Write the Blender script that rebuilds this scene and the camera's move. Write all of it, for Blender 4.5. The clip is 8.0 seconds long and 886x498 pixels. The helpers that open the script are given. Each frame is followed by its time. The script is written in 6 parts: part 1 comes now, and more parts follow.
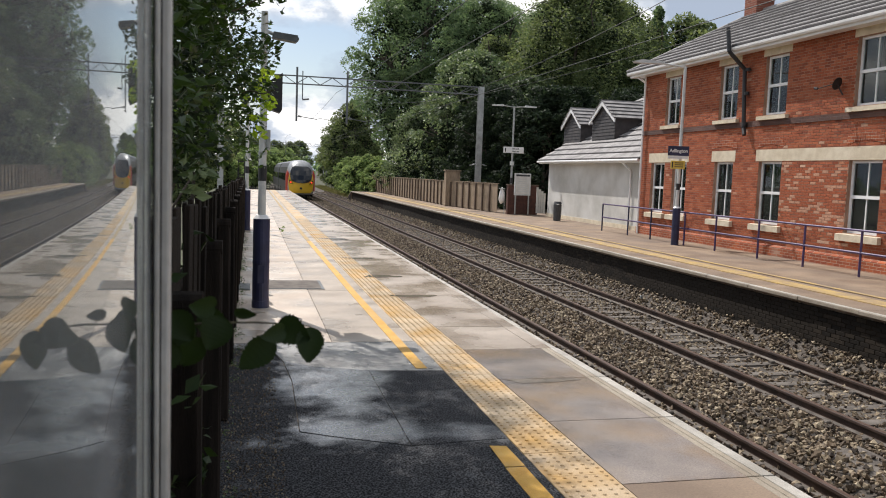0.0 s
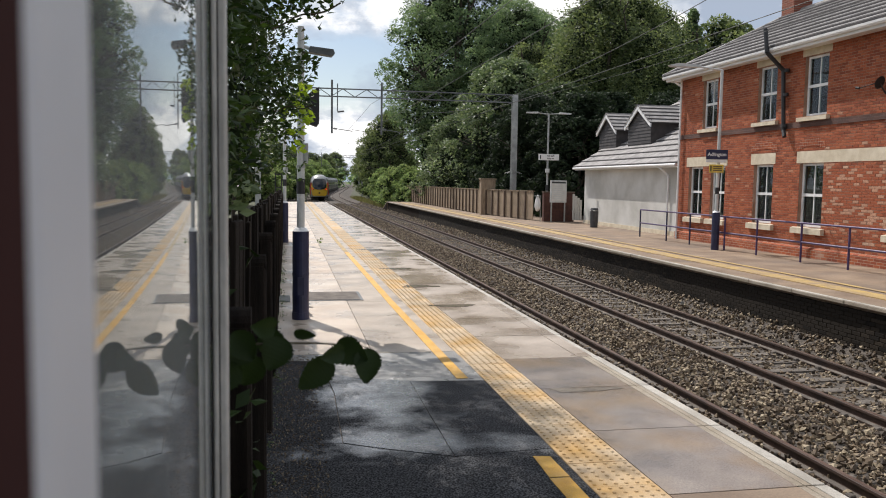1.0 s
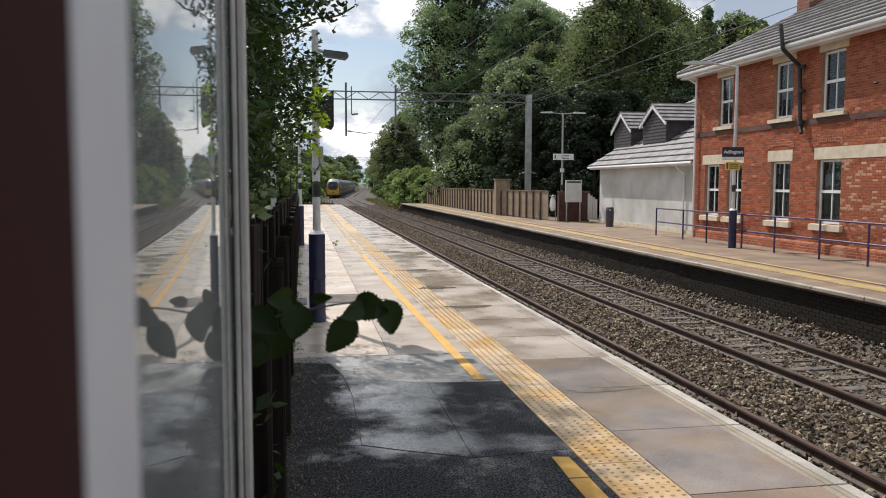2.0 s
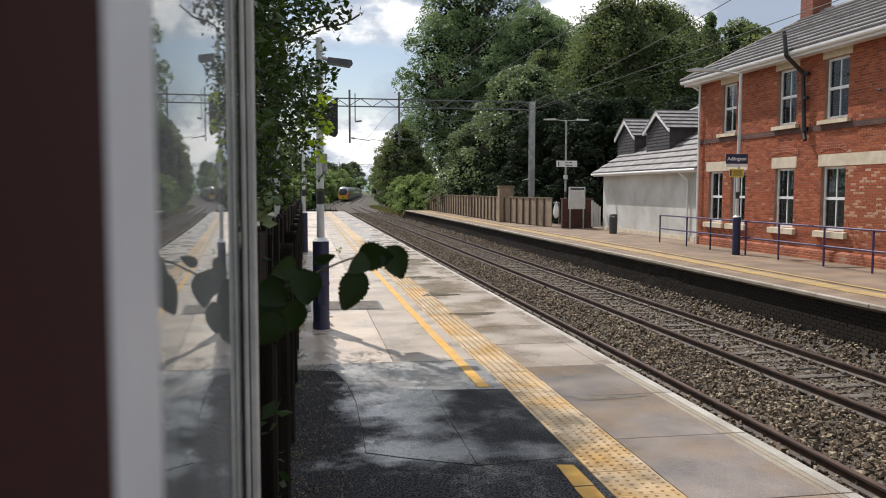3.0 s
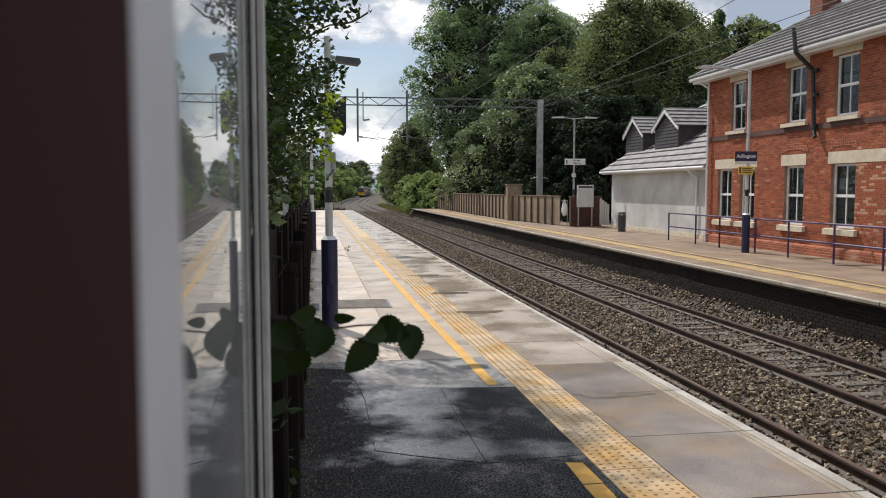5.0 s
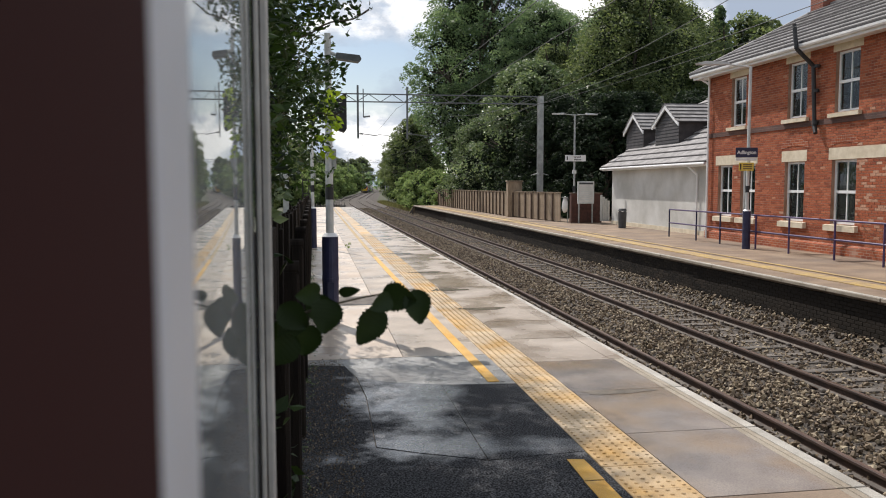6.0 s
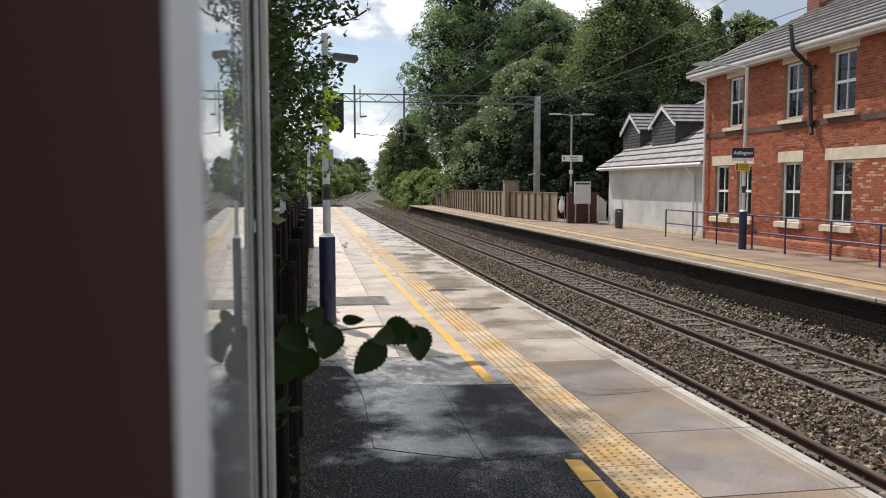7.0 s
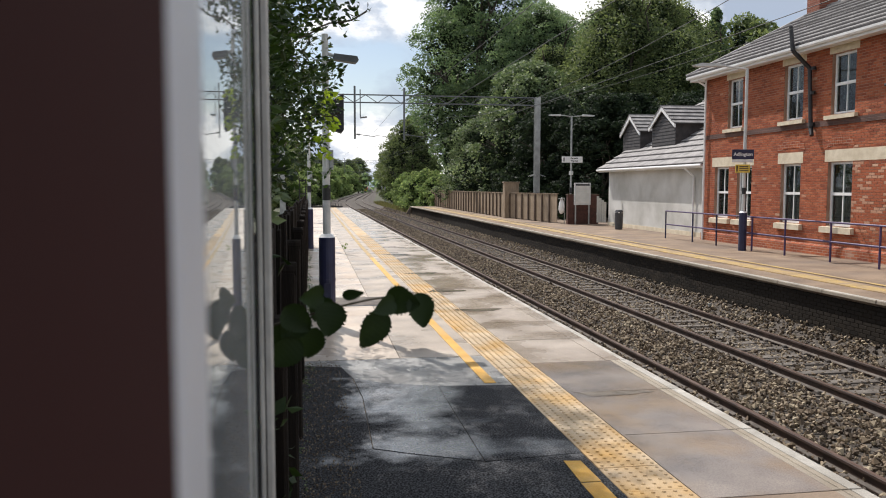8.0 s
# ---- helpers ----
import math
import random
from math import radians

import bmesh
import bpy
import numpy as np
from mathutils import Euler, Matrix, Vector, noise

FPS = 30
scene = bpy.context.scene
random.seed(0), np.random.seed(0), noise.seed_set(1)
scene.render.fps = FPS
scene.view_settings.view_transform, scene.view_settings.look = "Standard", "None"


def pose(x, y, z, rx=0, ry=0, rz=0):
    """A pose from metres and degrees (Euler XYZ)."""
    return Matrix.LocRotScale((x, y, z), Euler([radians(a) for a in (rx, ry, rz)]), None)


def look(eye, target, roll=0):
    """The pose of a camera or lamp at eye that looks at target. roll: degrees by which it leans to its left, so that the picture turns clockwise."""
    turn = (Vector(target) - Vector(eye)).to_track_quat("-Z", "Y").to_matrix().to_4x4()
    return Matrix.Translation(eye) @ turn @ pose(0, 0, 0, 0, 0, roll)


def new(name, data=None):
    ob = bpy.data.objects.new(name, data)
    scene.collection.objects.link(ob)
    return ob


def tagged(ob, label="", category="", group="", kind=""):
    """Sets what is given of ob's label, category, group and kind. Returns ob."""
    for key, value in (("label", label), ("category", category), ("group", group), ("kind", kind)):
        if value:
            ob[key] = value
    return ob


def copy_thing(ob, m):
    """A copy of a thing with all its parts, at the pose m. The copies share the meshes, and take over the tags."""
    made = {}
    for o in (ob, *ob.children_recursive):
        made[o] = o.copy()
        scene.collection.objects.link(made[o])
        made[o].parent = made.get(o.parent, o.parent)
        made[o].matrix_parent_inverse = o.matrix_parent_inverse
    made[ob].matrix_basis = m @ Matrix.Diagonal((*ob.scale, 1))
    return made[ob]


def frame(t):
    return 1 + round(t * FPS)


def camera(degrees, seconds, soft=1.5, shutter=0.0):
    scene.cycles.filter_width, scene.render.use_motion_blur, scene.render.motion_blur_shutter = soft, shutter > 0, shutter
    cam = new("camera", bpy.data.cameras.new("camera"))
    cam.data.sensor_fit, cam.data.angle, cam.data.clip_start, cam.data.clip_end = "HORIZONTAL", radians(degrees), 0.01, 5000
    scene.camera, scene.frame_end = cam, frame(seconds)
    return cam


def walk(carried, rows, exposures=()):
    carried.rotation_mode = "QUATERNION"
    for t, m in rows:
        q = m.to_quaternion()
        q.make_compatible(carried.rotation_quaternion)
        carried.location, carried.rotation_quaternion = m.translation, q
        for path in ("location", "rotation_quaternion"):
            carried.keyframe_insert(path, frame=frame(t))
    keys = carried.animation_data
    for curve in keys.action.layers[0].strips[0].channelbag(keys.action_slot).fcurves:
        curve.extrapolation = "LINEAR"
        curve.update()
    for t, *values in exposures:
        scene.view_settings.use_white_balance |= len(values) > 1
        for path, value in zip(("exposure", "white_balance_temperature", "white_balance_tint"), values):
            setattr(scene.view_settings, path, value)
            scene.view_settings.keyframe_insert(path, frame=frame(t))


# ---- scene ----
cam = camera(57.3, 8.0, soft=1.0)
PATH = [
    (0.0, 0.0580, 0.000, 1.937, 84.752, -2.057, -13.306), (0.5, 0.0425, 0.000, 1.950, 84.979, -1.554, -11.353),
    (1.0, 0.0305, 0.000, 1.949, 85.306, -0.868, -10.858), (1.5, 0.0253, 0.000, 1.949, 85.323, -0.285, -10.184),
    (3.0, 0.0158, 0.000, 1.955, 85.858, -0.122, -9.602), (3.5, 0.0115, 0.000, 1.956, 86.267, -0.092, -9.656),
    (4.0, 0.0126, 0.000, 1.955, 86.417, -0.129, -9.534), (4.5, 0.0122, 0.000, 1.950, 86.094, -0.104, -9.184),
    (6.0, 0.0063, 0.000, 1.954, 85.512, 0.115, -9.019), (6.5, 0.0036, 0.000, 1.954, 85.515, 0.140, -9.202),
    (7.0, 0.0010, 0.000, 1.958, 85.509, 0.065, -9.248), (7.5, 0.0015, 0.000, 1.955, 85.556, -0.092, -9.299),
    (8.0, 0.0010, 0.000, 1.957, 85.576, -0.037, -9.252),
]
cam.data.dof.use_dof, cam.data.dof.focus_distance, cam.data.dof.aperture_fstop = True, 30.0, 7.5
walk(cam, [(t, pose(*r)) for t, *r in PATH], exposures=[(0.0, 0.16, 6600, 12), (1.0, 0.10, 6600, 12), (3.0, 0.06, 6600, 12), (3.5, -0.14, 6600, 12), (4.5, -0.08, 6600, 12), (6.0, 0.10, 6600, 12), (8.0, 0.18, 6600, 12)])

# ---- daylight ----
SUN_AZ, SUN_EL = radians(-23), radians(50)
TO_SUN = Vector((math.sin(SUN_AZ) * math.cos(SUN_EL), math.cos(SUN_AZ) * math.cos(SUN_EL), math.sin(SUN_EL)))
sun = new("sun", bpy.data.lights.new("sun", "SUN"))
sun.data.energy, sun.data.angle, sun.data.color = 4.2, radians(0.55), (1.0, 0.965, 0.92)
sun.matrix_basis = look(TO_SUN * 50, (0, 0, 0))


def make_world():
    w = bpy.data.worlds.new("sky")
    scene.world = w
    w.use_nodes = True
    n, l = w.node_tree.nodes, w.node_tree.links
    n.clear()
    out, mix = n.new("ShaderNodeOutputWorld"), n.new("ShaderNodeMixShader")
    sky, bg1, bg2 = n.new("ShaderNodeTexSky"), n.new("ShaderNodeBackground"), n.new("ShaderNodeBackground")
    sky.sky_type, sky.sun_disc = "NISHITA", False
    sky.sun_elevation, sky.sun_rotation = SUN_EL, SUN_AZ
    bg1.inputs[1].default_value = 0.10
    tc, mp = n.new("ShaderNodeTexCoord"), n.new("ShaderNodeMapping")
    mp.inputs["Scale"].default_value, mp.inputs["Location"].default_value = (1, 1, 1.9), (0.32, 0.1, 0.23)
    n1, r1 = n.new("ShaderNodeTexNoise"), n.new("ShaderNodeValToRGB")
    n1.inputs["Scale"].default_value, n1.inputs["Detail"].default_value, n1.inputs["Roughness"].default_value = 2.7, 9, 0.52
    r1.color_ramp.elements[0].position, r1.color_ramp.elements[1].position = 0.43, 0.50
    n2, r2 = n.new("ShaderNodeTexNoise"), n.new("ShaderNodeValToRGB")
    n2.inputs["Scale"].default_value, n2.inputs["Detail"].default_value, n2.inputs["Roughness"].default_value = 5.2, 10, 0.56
    e = r2.color_ramp.elements
    e[0].position, e[0].color = 0.455, (0.46, 0.55, 0.69, 1)
    e[1].position, e[1].color = 0.56, (1.38, 1.38, 1.37, 1)
    k = e.new(0.515)
    k.color = (0.74, 0.81, 0.90, 1)
    l.new(tc.outputs["Generated"], mp.inputs["Vector"])
    l.new(mp.outputs[0], n1.inputs["Vector"])
    l.new(mp.outputs[0], n2.inputs["Vector"])
    l.new(n1.outputs["Fac"], r1.inputs[0])
    l.new(n2.outputs["Fac"], r2.inputs[0])
    l.new(sky.outputs[0], bg1.inputs[0])
    l.new(r2.outputs[0], bg2.inputs[0])
    bg2.inputs[1].default_value = 0.85
    l.new(r1.outputs[0], mix.inputs[0])
    l.new(bg1.outputs[0], mix.inputs[1])
    l.new(bg2.outputs[0], mix.inputs[2])
    l.new(mix.outputs[0], out.inputs[0])


make_world()


# ---- materials ----
def mat(name, c1, c2, scale=6.0, rough=0.8, bump=0.0, bscale=40.0, metal=0.0, fine=0.0, rand=0.0, stretch=(1, 1, 1), rough2=None, spec=0.5, coords="Object", stain=None):
    m = bpy.data.materials.new(name)
    m.use_nodes = True
    n, l = m.node_tree.nodes, m.node_tree.links
    b = n["Principled BSDF"]
    b.inputs["Roughness"].default_value, b.inputs["Metallic"].default_value = rough, metal
    b.inputs["Specular IOR Level"].default_value = spec
    if coords == "World":
        src = n.new("ShaderNodeNewGeometry").outputs["Position"]
    else:
        src = n.new("ShaderNodeTexCoord").outputs["Object"]
    mp = n.new("ShaderNodeMapping")
    mp.inputs["Scale"].default_value = stretch
    l.new(src, mp.inputs[0])
    t1 = n.new("ShaderNodeTexNoise")
    t1.inputs["Scale"].default_value, t1.inputs["Detail"].default_value = scale, 6
    l.new(mp.outputs[0], t1.inputs["Vector"])
    ramp = n.new("ShaderNodeValToRGB")
    ramp.color_ramp.elements[0].position, ramp.color_ramp.elements[0].color = 0.36, (*c1, 1)
    ramp.color_ramp.elements[1].position, ramp.color_ramp.elements[1].color = 0.66, (*c2, 1)
    l.new(t1.outputs["Fac"], ramp.inputs[0])
    col = ramp.outputs[0]
    t2 = n.new("ShaderNodeTexNoise")
    t2.inputs["Scale"].default_value, t2.inputs["Detail"].default_value = bscale, 4
    l.new(mp.outputs[0], t2.inputs["Vector"])
    if fine:
        mx = n.new("ShaderNodeMix")
        mx.data_type, mx.blend_type = "RGBA", "OVERLAY"
        mx.inputs["Factor"].default_value = fine
        l.new(col, mx.inputs["A"])
        l.new(t2.outputs["Fac"], mx.inputs["B"])
        col = mx.outputs["Result"]
    if stain:
        # broad stains: colour, size, amount
        t3, r3, mx = n.new("ShaderNodeTexNoise"), n.new("ShaderNodeValToRGB"), n.new("ShaderNodeMix")
        t3.inputs["Scale"].default_value, t3.inputs["Detail"].default_value = stain[1], 5
        l.new(src, t3.inputs["Vector"])
        r3.color_ramp.elements[0].position, r3.color_ramp.elements[1].position = 0.44, 0.74
        r3.color_ramp.elements[1].color = (stain[2], stain[2], stain[2], 1)
        l.new(t3.outputs["Fac"], r3.inputs[0])
        mx.data_type = "RGBA"
        l.new(r3.outputs[0], mx.inputs["Factor"])
        l.new(col, mx.inputs["A"])
        mx.inputs["B"].default_value = (*stain[0], 1)
        col = mx.outputs["Result"]
    if rand:
        oi, hsv, mr = n.new("ShaderNodeObjectInfo"), n.new("ShaderNodeHueSaturation"), n.new("ShaderNodeMapRange")
        mr.inputs[3].default_value, mr.inputs[4].default_value = 1 - rand, 1 + rand
        l.new(oi.outputs["Random"], mr.inputs[0])
        l.new(mr.outputs[0], hsv.inputs["Value"])
        l.new(col, hsv.inputs["Color"])
        col = hsv.outputs[0]
    l.new(col, b.inputs["Base Color"])
    if rough2 is not None:
        mr = n.new("ShaderNodeMapRange")
        mr.inputs[1].default_value, mr.inputs[2].default_value = 0.4, 0.6
        mr.inputs[3].default_value, mr.inputs[4].default_value = rough, rough2
        t4 = n.new("ShaderNodeTexNoise")
        t4.inputs["Scale"].default_value, t4.inputs["Detail"].default_value = scale * 0.7, 5
        l.new(src, t4.inputs["Vector"])
        l.new(t4.outputs["Fac"], mr.inputs[0])
        l.new(mr.outputs[0], b.inputs["Roughness"])
    if bump:
        bp = n.new("ShaderNodeBump")
        bp.inputs["Strength"].default_value, bp.inputs["Distance"].default_value = min(1, bump), 0.01
        l.new(t2.outputs["Fac"], bp.inputs["Height"])
        l.new(bp.outputs[0], b.inputs["Normal"])
    return m


def wet_asphalt(name, edge):
    """Coarse dark asphalt, wet and glossy in patches."""
    m = bpy.data.materials.new(name)
    m.use_nodes = True
    n, l = m.node_tree.nodes, m.node_tree.links
    b = n["Principled BSDF"]
    g = n.new("ShaderNodeNewGeometry")
    mask, vo, fine = n.new("ShaderNodeTexNoise"), n.new("ShaderNodeTexVoronoi"), n.new("ShaderNodeTexNoise")
    mask.inputs["Scale"].default_value, mask.inputs["Detail"].default_value = 1.9, 9
    mask.inputs["Roughness"].default_value = 0.62
    vo.inputs["Scale"].default_value = 190
    fine.inputs["Scale"].default_value, fine.inputs["Detail"].default_value = 75, 5
    for t in (mask, vo, fine):
        l.new(g.outputs["Position"], t.inputs["Vector"])
    wet = n.new("ShaderNodeMapRange")
    wet.inputs[1].default_value, wet.inputs[2].default_value = edge - 0.04, edge + 0.20
    # water lies in two shallow hollows: along the middle repair and along its joint
    total = mask.outputs["Fac"]
    for (cx, cy), (sx, sy), gain in (((0.86, 7.3), (0.60, 1.7), 0.33), ((1.0, 5.80), (1.3, 0.36), 0.25)):
        mp, ln, fall, add = n.new("ShaderNodeMapping"), n.new("ShaderNodeVectorMath"), n.new("ShaderNodeMapRange"), n.new("ShaderNodeMath")
        mp.inputs["Location"].default_value = (-cx / sx, -cy / sy, 0)
        mp.inputs["Scale"].default_value = (1 / sx, 1 / sy, 0)
        ln.operation = "LENGTH"
        fall.inputs[1].default_value, fall.inputs[2].default_value = 0.25, 1.15
        fall.inputs[3].default_value, fall.inputs[4].default_value = gain, 0.0
        l.new(g.outputs["Position"], mp.inputs["Vector"])
        l.new(mp.outputs[0], ln.inputs[0])
        l.new(ln.outputs["Value"], fall.inputs[0])
        l.new(total, add.inputs[0])
        l.new(fall.outputs[0], add.inputs[1])
        total = add.outputs[0]
    l.new(total, wet.inputs[0])
    r = n.new("ShaderNodeMapRange")
    r.inputs[3].default_value, r.inputs[4].default_value = 0.9, 0.27
    l.new(wet.outputs[0], r.inputs[0])
    l.new(r.outputs[0], b.inputs["Roughness"])
    s = n.new("ShaderNodeMapRange")
    s.inputs[3].default_value, s.inputs[4].default_value = 1.0, 0.32
    l.new(wet.outputs[0], s.inputs[0])
    ramp = n.new("ShaderNodeValToRGB")
    ramp.color_ramp.elements[0].position, ramp.color_ramp.elements[0].color = 0.43, (0.016, 0.0165, 0.018, 1)
    ramp.color_ramp.elements[1].position, ramp.color_ramp.elements[1].color = 0.62, (0.130, 0.133, 0.140, 1)
    l.new(fine.outputs["Fac"], ramp.inputs[0])
    l.new(ramp.outputs[0], b.inputs["Base Color"])
    sl = n.new("ShaderNodeMapRange")
    sl.inputs[3].default_value, sl.inputs[4].default_value = 0.06, 1.0
    l.new(wet.outputs[0], sl.inputs[0])
    l.new(sl.outputs[0], b.inputs["Specular IOR Level"])
    # the film of water lies over the stones as a clear coat
    l.new(wet.outputs[0], b.inputs["Coat Weight"])
    b.inputs["Coat Roughness"].default_value, b.inputs["Coat IOR"].default_value = 0.14, 1.47
    bp = n.new("ShaderNodeBump")
    bp.inputs["Distance"].default_value = 0.004
    l.new(s.outputs[0], bp.inputs["Strength"])
    l.new(vo.outputs["Distance"], bp.inputs["Height"])
    l.new(bp.outputs[0], b.inputs["Normal"])
    ripple = n.new("ShaderNodeBump")
    ripple.inputs["Strength"].default_value, ripple.inputs["Distance"].default_value = 0.10, 0.006
    l.new(vo.outputs["Distance"], ripple.inputs["Height"])
    l.new(ripple.outputs[0], b.inputs["Coat Normal"])
    return m


def leaf_mat(name, c1, c2, through_light=0.35, rough=0.7, gloss=0.2):
    m = bpy.data.materials.new(name)
    m.use_nodes = True
    n, l = m.node_tree.nodes, m.node_tree.links
    b, out = n["Principled BSDF"], n["Material Output"]
    g, ramp = n.new("ShaderNodeNewGeometry"), n.new("ShaderNodeValToRGB")
    ramp.color_ramp.elements[0].color, ramp.color_ramp.elements[1].color = (*c1, 1), (*c2, 1)
    l.new(g.outputs["Random Per Island"], ramp.inputs[0])
    t, mx = n.new("ShaderNodeTexNoise"), n.new("ShaderNodeMix")
    t.inputs["Scale"].default_value = 0.6
    tc = n.new("ShaderNodeTexCoord")
    l.new(tc.outputs["Object"], t.inputs["Vector"])
    mx.data_type, mx.blend_type = "RGBA", "OVERLAY"
    mx.inputs["Factor"].default_value = 0.5
    l.new(ramp.outputs[0], mx.inputs["A"])
    l.new(t.outputs["Fac"], mx.inputs["B"])
    l.new(mx.outputs["Result"], b.inputs["Base Color"])
    b.inputs["Roughness"].default_value = rough
    b.inputs["Specular IOR Level"].default_value = gloss
    tr, ms = n.new("ShaderNodeBsdfTranslucent"), n.new("ShaderNodeMixShader")
    hs = n.new("ShaderNodeHueSaturation")
    hs.inputs["Value"].default_value, hs.inputs["Saturation"].default_value, hs.inputs["Hue"].default_value = 2.0, 1.15, 0.48
    l.new(mx.outputs["Result"], hs.inputs["Color"])
    l.new(hs.outputs[0], tr.inputs["Color"])
    ms.inputs[0].default_value = through_light
    l.new(b.outputs[0], ms.inputs[1])
    l.new(tr.outputs[0], ms.inputs[2])
    l.new(ms.outputs[0], out.inputs[0])
    return m


def brick_mat(name, axis, c1, c2, mortar, spec=0.4, patch=None):
    """Red brickwork in courses of 75 mm on a wall whose level axis is given."""
    m = bpy.data.materials.new(name)
    m.use_nodes = True
    n, l = m.node_tree.nodes, m.node_tree.links
    b = n["Principled BSDF"]
    b.inputs["Roughness"].default_value, b.inputs["Specular IOR Level"].default_value = 0.85, spec
    g, sp, cb = n.new("ShaderNodeNewGeometry"), n.new("ShaderNodeSeparateXYZ"), n.new("ShaderNodeCombineXYZ")
    l.new(g.outputs["Position"], sp.inputs[0])
    l.new(sp.outputs[axis], cb.inputs[0])
    l.new(sp.outputs[2], cb.inputs[1])
    br = n.new("ShaderNodeTexBrick")
    br.inputs["Scale"].default_value = 1.0
    br.inputs["Brick Width"].default_value, br.inputs["Row Height"].default_value = 0.225, 0.075
    br.inputs["Mortar Size"].default_value, br.inputs["Mortar Smooth"].default_value = 0.006, 0.3
    br.inputs["Color1"].default_value, br.inputs["Color2"].default_value, br.inputs["Mortar"].default_value = (*c1, 1), (*c2, 1), (*mortar, 1)
    l.new(cb.outputs[0], br.inputs["Vector"])
    t, ramp, mx = n.new("ShaderNodeTexNoise"), n.new("ShaderNodeValToRGB"), n.new("ShaderNodeMix")
    t.inputs["Scale"].default_value, t.inputs["Detail"].default_value = 0.9, 7
    ramp.color_ramp.elements[0].position, ramp.color_ramp.elements[0].color = 0.35, (0.35, 0.33, 0.32, 1)
    ramp.color_ramp.elements[1].position, ramp.color_ramp.elements[1].color = 0.65, (0.62, 0.62, 0.62, 1)
    l.new(g.outputs["Position"], t.inputs["Vector"])
    l.new(t.outputs["Fac"], ramp.inputs[0])
    mx.data_type, mx.blend_type = "RGBA", "OVERLAY"
    mx.inputs["Factor"].default_value = 0.7
    src = br.outputs["Color"]
    if patch:
        b2, t2, r2, m2 = n.new("ShaderNodeTexBrick"), n.new("ShaderNodeTexNoise"), n.new("ShaderNodeValToRGB"), n.new("ShaderNodeMix")
        b2.inputs["Scale"].default_value = 1.0
        b2.inputs["Brick Width"].default_value, b2.inputs["Row Height"].default_value = 0.225, 0.075
        b2.inputs["Mortar Size"].default_value = 0.009
        b2.inputs["Color1"].default_value, b2.inputs["Color2"].default_value, b2.inputs["Mortar"].default_value = (*c1, 1), (*patch, 1), (*mortar, 1)
        l.new(cb.outputs[0], b2.inputs["Vector"])
        t2.inputs["Scale"].default_value, t2.inputs["Detail"].default_value = 0.42, 3
        l.new(g.outputs["Position"], t2.inputs["Vector"])
        r2.color_ramp.elements[0].position, r2.color_ramp.elements[1].position = 0.56, 0.64
        l.new(t2.outputs["Fac"], r2.inputs[0])
        m2.data_type = "RGBA"
        l.new(r2.outputs[0], m2.inputs["Factor"])
        l.new(src, m2.inputs["A"])
        l.new(b2.outputs["Color"], m2.inputs["B"])
        src = m2.outputs["Result"]
    l.new(src, mx.inputs["A"])
    l.new(ramp.outputs[0], mx.inputs["B"])
    l.new(mx.outputs["Result"], b.inputs["Base Color"])
    bp = n.new("ShaderNodeBump")
    bp.inputs["Strength"].default_value, bp.inputs["Distance"].default_value, bp.invert = 0.6, 0.01, True
    l.new(br.outputs["Fac"], bp.inputs["Height"])
    l.new(bp.outputs[0], b.inputs["Normal"])
    return m


def pane_mat(name, veil, tint=(0.95, 0.98, 0.97), ior=1.6):
    """Window glass with a little dust on it."""
    m = bpy.data.materials.new(name)
    m.use_nodes = True
    n, l = m.node_tree.nodes, m.node_tree.links
    out = n["Material Output"]
    n.remove(n["Principled BSDF"])
    gl, tr, fr, mx = n.new("ShaderNodeBsdfGlossy"), n.new("ShaderNodeBsdfTransparent"), n.new("ShaderNodeFresnel"), n.new("ShaderNodeMixShader")
    gl.inputs["Roughness"].default_value, gl.inputs["Color"].default_value = 0.004, (*tint, 1)
    tr.inputs["Color"].default_value = (0.8, 0.84, 0.82, 1)
    fr.inputs["IOR"].default_value = ior
    l.new(fr.outputs[0], mx.inputs[0])
    l.new(tr.outputs[0], mx.inputs[1])
    l.new(gl.outputs[0], mx.inputs[2])
    d, m2, t, r = n.new("ShaderNodeBsdfDiffuse"), n.new("ShaderNodeMixShader"), n.new("ShaderNodeTexNoise"), n.new("ShaderNodeMapRange")
    d.inputs["Color"].default_value = (0.7, 0.72, 0.74, 1)
    t.inputs["Scale"].default_value, t.inputs["Detail"].default_value = 2.5, 3
    tc = n.new("ShaderNodeTexCoord")
    l.new(tc.outputs["Object"], t.inputs["Vector"])
    r.inputs[1].default_value, r.inputs[2].default_value, r.inputs[3].default_value, r.inputs[4].default_value = 0.35, 0.7, veil * 0.5, veil * 1.6
    l.new(t.outputs["Fac"], r.inputs[0])
    l.new(r.outputs[0], m2.inputs[0])
    l.new(mx.outputs[0], m2.inputs[1])
    l.new(d.outputs[0], m2.inputs[2])
    l.new(m2.outputs[0], out.inputs[0])
    return m


def glow_mat(name, c, s):
    m = bpy.data.materials.new(name)
    m.use_nodes = True
    b = m.node_tree.nodes["Principled BSDF"]
    b.inputs["Base Color"].default_value, b.inputs["Emission Color"].default_value = (*c, 1), (*c, 1)
    b.inputs["Emission Strength"].default_value = s
    return m


